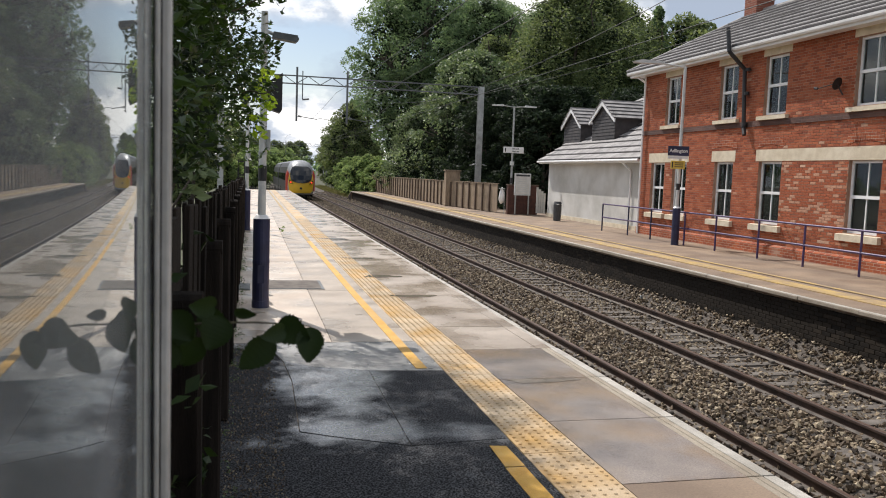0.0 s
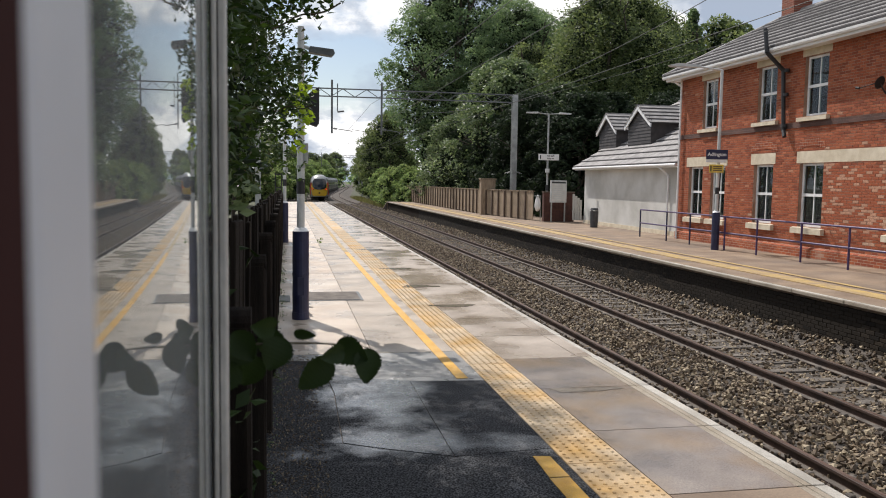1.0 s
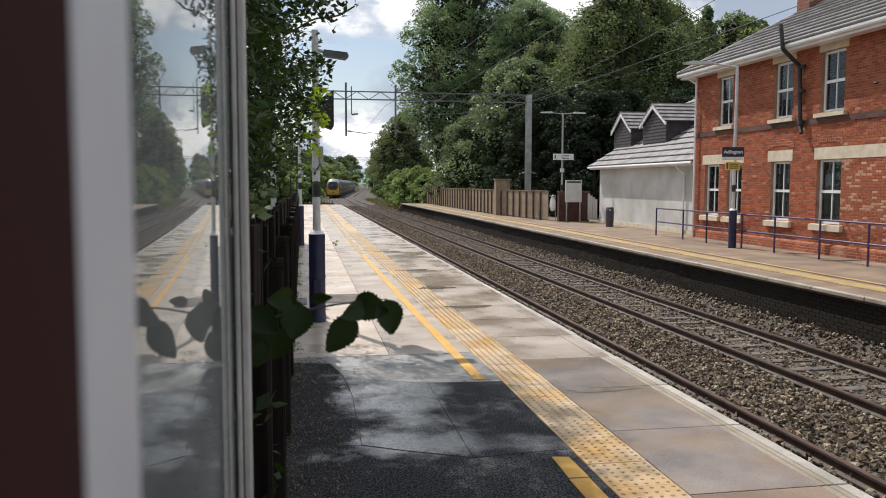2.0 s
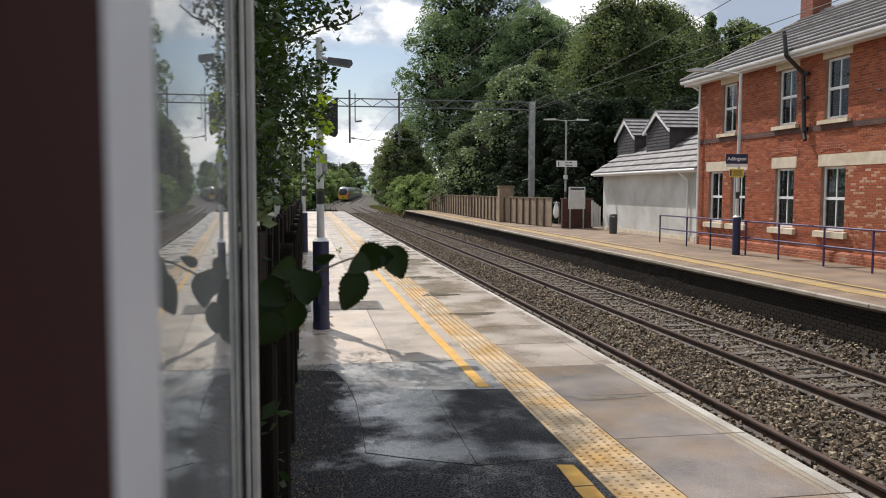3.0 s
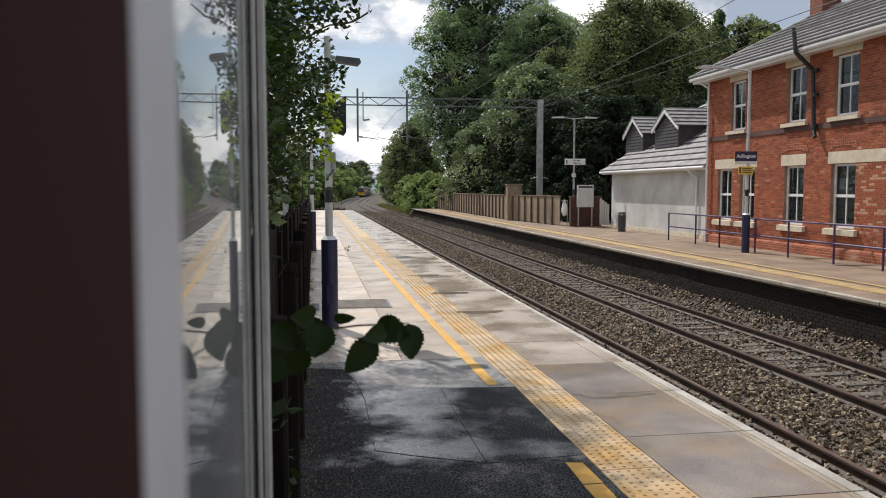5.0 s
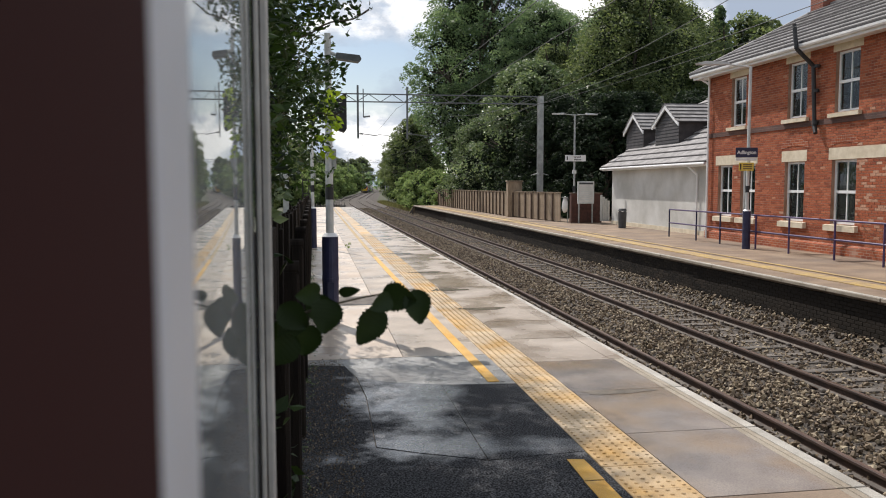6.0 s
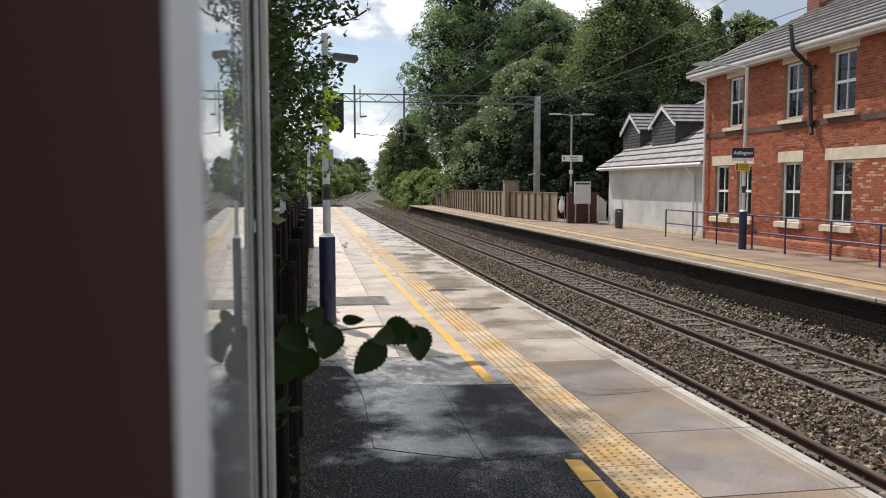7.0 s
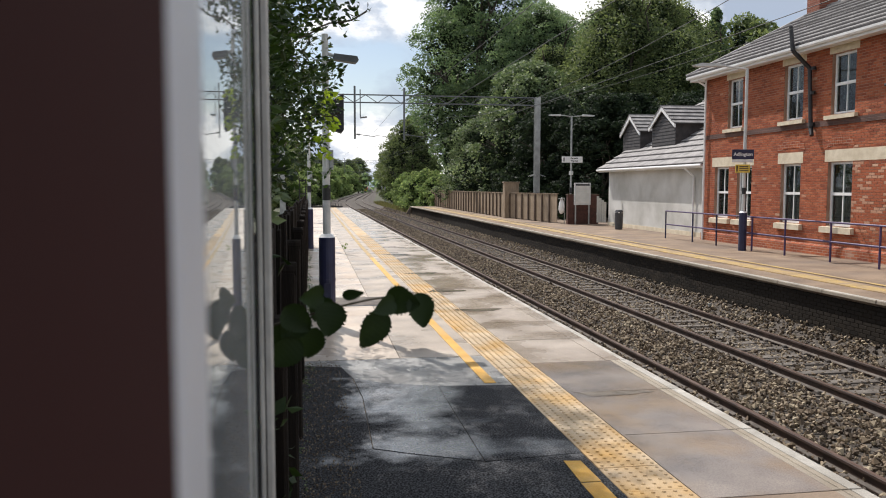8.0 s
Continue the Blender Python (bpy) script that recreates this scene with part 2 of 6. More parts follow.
M_GROUND = mat("earth", (0.05, 0.045, 0.03), (0.07, 0.085, 0.035), 0.8, 0.95, 0.5, 8, coords="World")
M_ASPHALT_WET = wet_asphalt("wet_asphalt", 0.63)
M_ASPHALT_FILM = wet_asphalt("asphalt_under_water_film", 0.62)
M_ASPHALT = mat("worn_asphalt", (0.34, 0.285, 0.23), (0.48, 0.41, 0.335), 1.6, 0.62, 0.5, 70, fine=0.75, coords="World", stain=((0.22, 0.165, 0.12), 0.9, 0.5), rough2=0.25)
M_ASPHALT_GREY = mat("grey_gravel_asphalt", (0.20, 0.195, 0.185), (0.34, 0.335, 0.32), 2.2, 0.6, 0.9, 90, fine=0.8, coords="World", stain=((0.13, 0.125, 0.12), 1.4, 0.6), rough2=0.25)
M_PAVE = mat("pale_paving", (0.48, 0.395, 0.315), (0.63, 0.54, 0.44), 1.4, 0.6, 0.3, 70, fine=0.65, rand=0.10, coords="World", stain=((0.36, 0.26, 0.18), 0.8, 0.5), rough2=0.25)
M_COPING = mat("coping_stone", (0.32, 0.265, 0.215), (0.45, 0.385, 0.32), 1.3, 0.5, 0.25, 60, fine=0.75, rand=0.08, coords="World", stain=((0.24, 0.165, 0.10), 0.9, 0.5), rough2=0.10)
M_COPING_WET = mat("wet_coping_stone", (0.15, 0.125, 0.11), (0.27, 0.225, 0.19), 1.6, 0.26, 0.22, 90, fine=0.7, coords="World", stain=((0.28, 0.17, 0.07), 1.1, 0.8), rough2=0.06, spec=0.9)
M_JOINT = mat("mortar_joint", (0.15, 0.125, 0.10), (0.24, 0.20, 0.165), 4, 0.9, coords="World")
M_TACTILE = mat("buff_tactile_paving", (0.45, 0.325, 0.19), (0.58, 0.45, 0.295), 3.0, 0.6, 0.3, 110, fine=0.45, rand=0.12, coords="World", stain=((0.54, 0.29, 0.045), 1.3, 0.95), rough2=0.3)
M_YELLOW = mat("yellow_line_paint", (0.60, 0.31, 0.03), (0.76, 0.43, 0.06), 5, 0.5, 0.4, 140, fine=0.5, coords="World", stain=((0.40, 0.28, 0.14), 2.5, 0.6))
M_WHITE_EDGE = mat("white_edge_paint", (0.35, 0.325, 0.28), (0.54, 0.51, 0.455), 4, 0.6, 0.4, 100, fine=0.6, rand=0.12, coords="World", stain=((0.20, 0.175, 0.14), 2.0, 0.8))
M_NOSING = mat("cream_nosing", (0.27, 0.225, 0.165), (0.39, 0.335, 0.26), 4, 0.6, 0.4, 100, fine=0.6, rand=0.08, coords="World", stain=((0.20, 0.16, 0.12), 2.0, 0.6))
M_NET = mat("net_curtain", (0.20, 0.22, 0.20), (0.30, 0.32, 0.29), 3, 0.9)
M_BALLAST = mat("ballast_bed", (0.040, 0.033, 0.027), (0.115, 0.096, 0.078), 14, 0.95, 1.0, 22, fine=0.7, coords="World")
M_SLEEPER = mat("concrete_sleeper", (0.075, 0.062, 0.052), (0.15, 0.13, 0.11), 5, 0.85, 0.5, 60, fine=0.4, rand=0.15)
M_RUST = mat("rusty_rail", (0.035, 0.020, 0.014), (0.075, 0.042, 0.028), 3, 0.75, 0.4, 60, fine=0.4, coords="World")
M_RAILTOP = mat("worn_rail_head", (0.11, 0.065, 0.048), (0.17, 0.11, 0.085), 2, 0.42, metal=0.4, coords="World")
M_PLATWALL = brick_mat("near_black_platform_brick", 1, (0.012, 0.009, 0.006), (0.026, 0.018, 0.012), (0.022, 0.018, 0.015), 0.08)
M_FARTOP = mat("brown_asphalt", (0.19, 0.13, 0.085), (0.30, 0.22, 0.15), 1.2, 0.8, 0.4, 60, fine=0.4, coords="World", stain=((0.14, 0.11, 0.09), 0.5, 0.75))
M_WORN_YELLOW = mat("worn_yellow_paint", (0.36, 0.25, 0.12), (0.50, 0.34, 0.11), 3, 0.7, 0.4, 60, fine=0.5, coords="World", stain=((0.27, 0.20, 0.14), 2.0, 0.9))
M_BRICK = brick_mat("red_brick", 1, (0.385, 0.102, 0.038), (0.235, 0.054, 0.024), (0.42, 0.32, 0.24), patch=(0.56, 0.36, 0.26))
M_BRICK_X = brick_mat("red_brick_end", 0, (0.40, 0.105, 0.045), (0.29, 0.070, 0.032), (0.38, 0.30, 0.23))
M_BANDBRICK = brick_mat("dark_band_brick", 1, (0.09, 0.05, 0.042), (0.13, 0.065, 0.05), (0.12, 0.09, 0.08))
M_STONE = mat("cream_stone", (0.55, 0.47, 0.34), (0.68, 0.60, 0.46), 4, 0.75, 0.2, 60, fine=0.25)
M_WHITE = mat("white_upvc", (0.74, 0.74, 0.73), (0.84, 0.84, 0.83), 2, 0.35, fine=0.1)
M_RENDER = mat("white_render", (0.43, 0.42, 0.385), (0.56, 0.55, 0.515), 1.1, 0.85, 0.3, 50, fine=0.25, coords="World", stain=((0.68, 0.68, 0.66), 0.6, 0.7))
M_SLATE = mat("grey_roof_tile", (0.165, 0.155, 0.15), (0.30, 0.285, 0.275), 2.5, 0.6, 0.3, 40, fine=0.5, coords="World", rough2=0.75, rand=0.08)
M_SLATE_DARK = mat("dark_slate_cladding", (0.03, 0.026, 0.026), (0.06, 0.052, 0.05), 4, 0.6, 0.2, 40, fine=0.3)
M_WINDOW = pane_mat("house_window_glass", 0.012, ior=1.55)
M_NAVY = mat("navy_paint", (0.010, 0.013, 0.045), (0.022, 0.026, 0.075), 5, 0.4, 0.2, 60, fine=0.3)
M_PURPLE = mat("purple_rail_paint", (0.045, 0.025, 0.085), (0.075, 0.045, 0.13), 6, 0.4, fine=0.3)
M_POLE = mat("pale_grey_pole", (0.50, 0.51, 0.50), (0.62, 0.63, 0.61), 4, 0.45, fine=0.2)
M_BLACK = mat("black_paint", (0.012, 0.012, 0.013), (0.025, 0.025, 0.027), 5, 0.5, fine=0.2)
M_GALV = mat("galvanised_steel", (0.30, 0.31, 0.30), (0.42, 0.43, 0.42), 4, 0.55, metal=0.5, fine=0.3)
M_GANTRY = mat("weathered_gantry_steel", (0.09, 0.10, 0.105), (0.16, 0.17, 0.175), 3, 0.6, metal=0.2, fine=0.3)
M_WIRE = mat("copper_wire", (0.025, 0.027, 0.025), (0.05, 0.052, 0.05), 3, 0.6)
M_FENCE = mat("dark_weathered_wood", (0.009, 0.007, 0.0055), (0.026, 0.020, 0.016), 3, 0.85, 0.6, 50, fine=0.5, rand=0.35, stretch=(6, 6, 0.6), spec=0.15)
M_FENCE_PALE = mat("pale_weathered_wood", (0.20, 0.145, 0.095), (0.34, 0.26, 0.18), 3, 0.8, 0.5, 40, fine=0.4, rand=0.15, stretch=(5, 5, 0.6))
M_FENCE_POST = mat("old_fence_post", (0.075, 0.05, 0.035), (0.12, 0.085, 0.06), 3, 0.8, 0.5, 40, fine=0.4)
M_BARK = mat("bark", (0.05, 0.04, 0.03), (0.10, 0.08, 0.062), 5, 0.9, 0.8, 25, fine=0.4, stretch=(3, 3, 0.6))
M_TWIG = mat("green_twig", (0.06, 0.05, 0.03), (0.10, 0.085, 0.04), 20, 0.7)
M_LEAF_DARK = leaf_mat("dark_leaves", (0.060, 0.108, 0.052), (0.165, 0.232, 0.108), 0.42, 0.5, 0.4)
# leaf colour near black: the shade among the trees is painted into it
M_LEAF_SHADE = leaf_mat("leaves_darkened_as_shade", (0.010, 0.018, 0.009), (0.026, 0.042, 0.020), 0.2)
M_LEAF_MID = leaf_mat("mid_green_leaves", (0.050, 0.080, 0.030), (0.160, 0.200, 0.082), 0.36, 0.55, 0.35)
M_LEAF_PALE = leaf_mat("pale_green_leaves", (0.044, 0.080, 0.032), (0.19, 0.245, 0.12), 0.30, 0.45, 0.45)
# scrub green lightened: the sunshine on it is put into the colour
M_LEAF_SCRUB = leaf_mat("scrub_leaves_sun_in_colour", (0.085, 0.145, 0.055), (0.26, 0.33, 0.14), 0.40)
M_LEAF_NEAR = leaf_mat("glossy_climber_leaves", (0.012, 0.030, 0.007), (0.048, 0.092, 0.018), 0.26, 0.36, 0.4)
M_LEAF_LIGHT = leaf_mat("young_yellow_green_leaves", (0.17, 0.27, 0.04), (0.30, 0.42, 0.08), 0.55, 0.45)
M_LEAF_BRANCH = leaf_mat("dark_bramble_leaves", (0.014, 0.028, 0.008), (0.028, 0.052, 0.014), 0.20, 0.5)
M_FRAME = mat("grey_window_frame", (0.42, 0.41, 0.385), (0.50, 0.49, 0.465), 8, 0.5, 0.2, 80, fine=0.3, stretch=(1, 1, 0.4), stain=((0.26, 0.25, 0.23), 7, 0.5))
M_JAMB = mat("pale_grey_jamb", (0.54, 0.56, 0.60), (0.62, 0.64, 0.68), 5, 0.5)
M_MAROON = mat("maroon_wall_paint", (0.038, 0.020, 0.019), (0.052, 0.021, 0.020), 1.5, 1.0, spec=0.08)
M_GASKET = mat("black_gasket", (0.012, 0.012, 0.012), (0.03, 0.03, 0.03), 8, 0.7)
# dimness of the unlit rooms is put into this dark plaster colour
M_INSIDE = mat("plaster_darkened_as_unlit", (0.10, 0.095, 0.09), (0.14, 0.13, 0.12), 2, 0.9)
M_PANE = pane_mat("dusty_window_pane", 0.15, ior=2.6)
M_PANE_CLEAN = pane_mat("clean_window_pane", 0.02, ior=1.6)
M_GREYBOX = mat("grey_bin_plastic", (0.035, 0.036, 0.038), (0.06, 0.06, 0.063), 6, 0.55, fine=0.3)
M_REDBROWN = mat("red_brown_brick_box", (0.055, 0.022, 0.016), (0.095, 0.036, 0.024), 6, 0.8, 0.4, 40, fine=0.4)
M_PAPER = mat("notice_paper", (0.55, 0.54, 0.50), (0.68, 0.67, 0.63), 3, 0.5)
M_SIGNYELLOW = mat("yellow_sign", (0.66, 0.46, 0.06), (0.74, 0.54, 0.10), 5, 0.5)
M_SIGNWHITE = mat("white_sign", (0.70, 0.70, 0.68), (0.78, 0.78, 0.76), 5, 0.5)
M_CHIMNEY = brick_mat("chimney_brick", 1, (0.24, 0.075, 0.045), (0.17, 0.05, 0.03), (0.22, 0.17, 0.13))
M_TRAIN = mat("silver_train_paint", (0.26, 0.27, 0.28), (0.34, 0.35, 0.36), 2, 0.35, fine=0.1)
# body sides far darker than the silver nose: their shade is in the colour
M_TRAIN_SIDE = mat("train_side_darkened_as_shade", (0.035, 0.035, 0.04), (0.06, 0.06, 0.065), 2, 0.4, fine=0.1)
M_TRAIN_DARK = mat("dark_train_glass", (0.012, 0.014, 0.018), (0.02, 0.022, 0.026), 2, 0.12)
M_TRAIN_YELLOW = mat("yellow_train_end", (0.66, 0.40, 0.02), (0.74, 0.47, 0.03), 2, 0.4)
M_TRAIN_RED = mat("red_train_paint", (0.45, 0.05, 0.03), (0.52, 0.07, 0.04), 2, 0.4)
M_TRAIN_UNDER = mat("sooty_underframe", (0.02, 0.018, 0.017), (0.04, 0.036, 0.032), 3, 0.8)
M_TAIL = glow_mat("red_tail_light", (1.0, 0.05, 0.02), 2.0)
M_GRASS = leaf_mat("dry_grass", (0.065, 0.085, 0.03), (0.19, 0.175, 0.08), 0.3, 0.7)
M_DARK_STREAK = mat("dark_glossy_streak", (0.14, 0.115, 0.092), (0.20, 0.165, 0.13), 5, 0.16, 0.1, 80, coords="World")


# ---- building helpers ----
def part(name, bm, material, parent=None, label="", smooth=False):
    me = bpy.data.meshes.new(name)
    if smooth:
        for fc in bm.faces:
            fc.smooth = True
    bm.normal_update()
    bm.to_mesh(me)
    bm.free()
    me.materials.append(material)
    ob = new(name, me)
    ob.parent = parent
    if label:
        tagged(ob, label)
    return ob


def data_part(name, verts, faces, material, parent=None, label=""):
    me = bpy.data.meshes.new(name)
    me.from_pydata(verts, [], faces)
    me.materials.append(material)
    ob = new(name, me)
    ob.parent = parent
    if label:
        tagged(ob, label)
    return ob


def same_part(name, ob, parent, m):
    o = new(name, ob.data)
    o.parent, o.matrix_basis = parent, m
    return o


def thing(name, label, category, at=(0, 0, 0), group="", kind=""):
    e = new(name)
    e.empty_display_size = 0.2
    e.location = at
    return tagged(e, label, category, group, kind)


def box(bm, x0, x1, y0, y1, z0, z1, bevel=0.0):
    b2 = bmesh.new()
    bmesh.ops.create_cube(b2, size=1.0)
    for v in b2.verts:
        v.co = Vector((x0 + (v.co.x + 0.5) * (x1 - x0), y0 + (v.co.y + 0.5) * (y1 - y0), z0 + (v.co.z + 0.5) * (z1 - z0)))
    if bevel:
        bmesh.ops.bevel(b2, geom=list(b2.edges), offset=bevel, segments=1, affect="EDGES")
    join_bm(bm, b2)
    return bm


def join_bm(bm, b2):
    vs = [bm.verts.new(v.co) for v in b2.verts]
    b2.verts.index_update()
    for fc in b2.faces:
        bm.faces.new([vs[v.index] for v in fc.verts])
    b2.free()


def bx(*a, **k):
    return box(bmesh.new(), *a, **k)


def tube(bm, p0, p1, r0, r1=None, n=12, caps=True):
    p0, p1 = Vector(p0), Vector(p1)
    r1 = r0 if r1 is None else r1
    d = (p1 - p0).normalized()
    u = d.orthogonal().normalized()
    w = d.cross(u)
    rings = []
    for p, r in ((p0, r0), (p1, r1)):
        rings.append([bm.verts.new(p + r * (math.cos(2 * math.pi * i / n) * u + math.sin(2 * math.pi * i / n) * w)) for i in range(n)])
    for i in range(n):
        bm.faces.new((rings[0][i], rings[0][(i + 1) % n], rings[1][(i + 1) % n], rings[1][i]))
    if caps:
        bm.faces.new(rings[0][::-1])
        bm.faces.new(rings[1])
    return bm


def tb(*a, **k):
    return tube(bmesh.new(), *a, **k)


def prism(bm, pts, axis, a, b):
    """A closed outline drawn in the two axes other than the given one, drawn out from a to b."""
    def at(p, s):
        return {0: (s, p[0], p[1]), 1: (p[0], s, p[1]), 2: (p[0], p[1], s)}[axis]
    r0 = [bm.verts.new(at(p, a)) for p in pts]
    r1 = [bm.verts.new(at(p, b)) for p in pts]
    n = len(pts)
    for i in range(n):
        bm.faces.new((r0[i], r0[(i + 1) % n], r1[(i + 1) % n], r1[i]))
    bm.faces.new(r0[::-1])
    bm.faces.new(r1)
    bmesh.ops.recalc_face_normals(bm, faces=bm.faces)
    return bm


def pr(*a):
    return prism(bmesh.new(), *a)


def letters(name, text, size, material, parent, m, label=""):
    cu = bpy.data.curves.new(name, "FONT")
    cu.body, cu.size, cu.extrude, cu.offset = text, size, 0.003, size * 0.028
    cu.align_x, cu.align_y = "CENTER", "CENTER"
    tmp = new("tmp", cu)
    bpy.context.view_layer.update()
    me = bpy.data.meshes.new_from_object(tmp.evaluated_get(bpy.context.evaluated_depsgraph_get()))
    bpy.data.objects.remove(tmp)
    me.materials.clear()
    me.materials.append(material)
    ob = new(name, me)
    ob.parent, ob.matrix_basis = parent, m
    if label:
        tagged(ob, label)
    return ob


# ---- the line of the railway: straight, then an easy curve to the right ----
def bend(y):
    if y < 115:
        return 0.0
    if y < 195:
        return (y - 115) ** 2 * 0.086 / 160
    return 3.44 + (y - 195) * 0.086


def heading(y):
    return math.degrees(math.atan(0.086 * min(1, max(0, (y - 115) / 80))))


RAIL_Z = -0.95
TRACKS = ((4.11, 5.61), (7.50, 9.00))
NEAR_EDGE, FAR_EDGE = 3.52, 9.60


# ---- ground, track bed and rails ----
def make_ground():
    bm = bmesh.new()
    bmesh.ops.create_grid(bm, x_segments=2, y_segments=2, size=2500)
    for v in bm.verts:
        v.co.z = -1.32
    tagged(part("ground", bm, M_GROUND), "dark earth and rough grass beside the railway", "ground", kind="structure")
    # the trackbed follows the line of the railway
    ys = [-12 + 4 * i for i in range(160)]
    bm = bmesh.new()
    rows = [[bm.verts.new((x + bend(y), y, z)) for x, z in ((3.0, -1.14), (5.9, -1.13), (6.3, -1.08), (6.9, -1.08), (7.25, -1.14), (9.05, -1.14), (9.75, -0.80), (9.9, -0.84), (11.6, -1.32))] for y in ys]
    for a, b in zip(rows, rows[1:]):
        for i in range(8):
            bm.faces.new((a[i], a[i + 1], b[i + 1], b[i]))
    tagged(part("trackbed", bm, M_BALLAST), "brown and grey stone ballast bed of the railway", "ballast", kind="structure")


def heap(x):
    """The ballast lies low in the far track, higher between the tracks, and is banked against the far platform."""
    return np.interp(x, [3.4, 5.0, 5.9, 6.3, 6.9, 7.3, 7.6, 8.9, 9.15, 9.75], [0.0, 0.0, 0.03, 0.07, 0.07, 0.02, -0.025, -0.025, 0.05, 0.37])


def stones(name, label, n, x0, x1, y0, y1, z, size, material, seed):
    rng = np.random.default_rng(seed)
    base = np.array([(1, 0, 0), (-1, 0, 0), (0, 1, 0), (0, -1, 0), (0, 0, 1), (0, 0, -1)], float)
    tris = np.array([(0, 2, 4), (2, 1, 4), (1, 3, 4), (3, 0, 4), (2, 0, 5), (1, 2, 5), (3, 1, 5), (0, 3, 5)])
    c = np.stack([rng.uniform(x0, x1, n), y0 + (y1 - y0) * rng.uniform(0, 1, n) ** 1.35, z + rng.normal(0, 0.020, n)], 1)
    c[:, 2] += heap(c[:, 0])
    s = size * rng.uniform(0.5, 1.25, (n, 1, 1)) * rng.uniform(0.5, 1.0, (n, 1, 3))
    v = base[None] * s * rng.uniform(0.7, 1.2, (n, 6, 3))
    q, _ = np.linalg.qr(rng.normal(size=(n, 3, 3)))
    v = np.einsum("nij,nkj->nki", q, v) + c[:, None]
    f = (tris[None] + 6 * np.arange(n)[:, None, None]).reshape(-1, 3)
    ob = data_part(name, v.reshape(-1, 3).tolist(), f.tolist(), material)
    return tagged(ob, label, "ballast", kind="stuff")


def stone_mat():
    m = bpy.data.materials.new("ballast_stone")
    m.use_nodes = True
    n, l = m.node_tree.nodes, m.node_tree.links
    b, g, r = n["Principled BSDF"], n.new("ShaderNodeNewGeometry"), n.new("ShaderNodeValToRGB")
    e = r.color_ramp.elements
    e[0].color, e[1].color = (0.034, 0.022, 0.013, 1), (0.37, 0.30, 0.20, 1)
    k = r.color_ramp.elements.new(0.6)
    k.color = (0.155, 0.108, 0.064, 1)
    l.new(g.outputs["Random Per Island"], r.inputs[0])
    l.new(r.outputs[0], b.inputs["Base Color"])
    b.inputs["Roughness"].default_value = 0.75
    return m


RAIL_PROFILE = [(-0.07, -0.155), (0.07, -0.155), (0.07, -0.140), (0.012, -0.120), (0.012, -0.045), (0.036, -0.035), (0.036, -0.006), (0.028, 0.0), (-0.028, 0.0), (-0.036, -0.006), (-0.036, -0.035), (-0.012, -0.045), (-0.012, -0.120), (-0.07, -0.140)]


def make_tracks():
    ys = [-12, 0, 30, 60, 90, 107] + [112 + 6 * i for i in range(80)]
    sl = None
    for x0, x1 in TRACKS:
        tr = thing("railway_track", "rusty steel rails on concrete sleepers in ballast", "railway track", ((x0 + x1) / 2, 0, RAIL_Z), "railway tracks", "structure")
        for dx in (-0.75, 0.75):
            bm = bmesh.new()
            rings = [[bm.verts.new((dx + px + bend(y), y, pz)) for px, pz in RAIL_PROFILE] for y in ys]
            n = len(RAIL_PROFILE)
            for a, b in zip(rings, rings[1:]):
                for i in range(n):
                    bm.faces.new((a[i], a[(i + 1) % n], b[(i + 1) % n], b[i]))
            bmesh.ops.recalc_face_normals(bm, faces=bm.faces)
            rail = part("rail", bm, M_RUST, tr)
            bm = bmesh.new()
            rings = [[bm.verts.new((dx + px + bend(y), y, 0.0015)) for px in (-0.022, 0.022)] for y in ys]
            for a, b in zip(rings, rings[1:]):
                bm.faces.new((a[0], a[1], b[1], b[0]))
            part("running_surface", bm, M_RAILTOP, rail)
            # strip on the foot's left: light catching it is painted as paler colour
            bm = bmesh.new()
            rings = [[bm.verts.new((dx + px + bend(y), y, pz)) for px, pz in ((-0.068, -0.136), (-0.022, -0.120))] for y in ys]
            for a, b in zip(rings, rings[1:]):
                bm.faces.new((a[0], a[1], b[1], b[0]))
            part("foot_flange", bm, M_SLEEPER, rail, "rail foot coloured pale for the light on it")
        if sl is None:
            bm = bmesh.new()
            prism(bm, [(-0.13, -0.33), (0.13, -0.33), (0.10, -0.165), (-0.10, -0.165)], 0, -1.25, 1.25)
            for dx in (-0.75, 0.75):
                for s in (-1, 1):
                    box(bm, dx + s * 0.10 - 0.035, dx + s * 0.10 + 0.035, -0.05, 0.05, -0.17, -0.115, 0.012)
            sl = part("sleeper", bm, M_SLEEPER, tr)
            sl.location = (0, -6.75, 0)
            first = sl
        for i in range(1 if first.parent is tr else 0, 130):
            y = -6.75 + 0.65 * i
            same_part("sleeper", first, tr, pose(bend(y) + random.uniform(-0.015, 0.015), y, random.uniform(-0.012, 0.004), 0, 0, random.uniform(-0.6, 0.6)))


make_ground()
make_tracks()
M_STONE_CHIP = stone_mat()
stones("ballast_stones", "loose grey and brown ballast stones between the rails", 60000, 3.45, 9.75, 4.0, 46.0, -1.125, 0.052, M_STONE_CHIP, 3)
stones("ballast_stones", "coarse grey and brown ballast further along the line", 26000, 3.45, 9.75, 46.0, 108.0, -1.12, 0.062, M_STONE_CHIP, 4)


# ---- near platform ----
def tactile_x(y):
    return 2.18 - 0.06 * min(1, max(0, (y - 8) / 4)) - 0.08 * min(1, max(0, (y - 12) / 14))


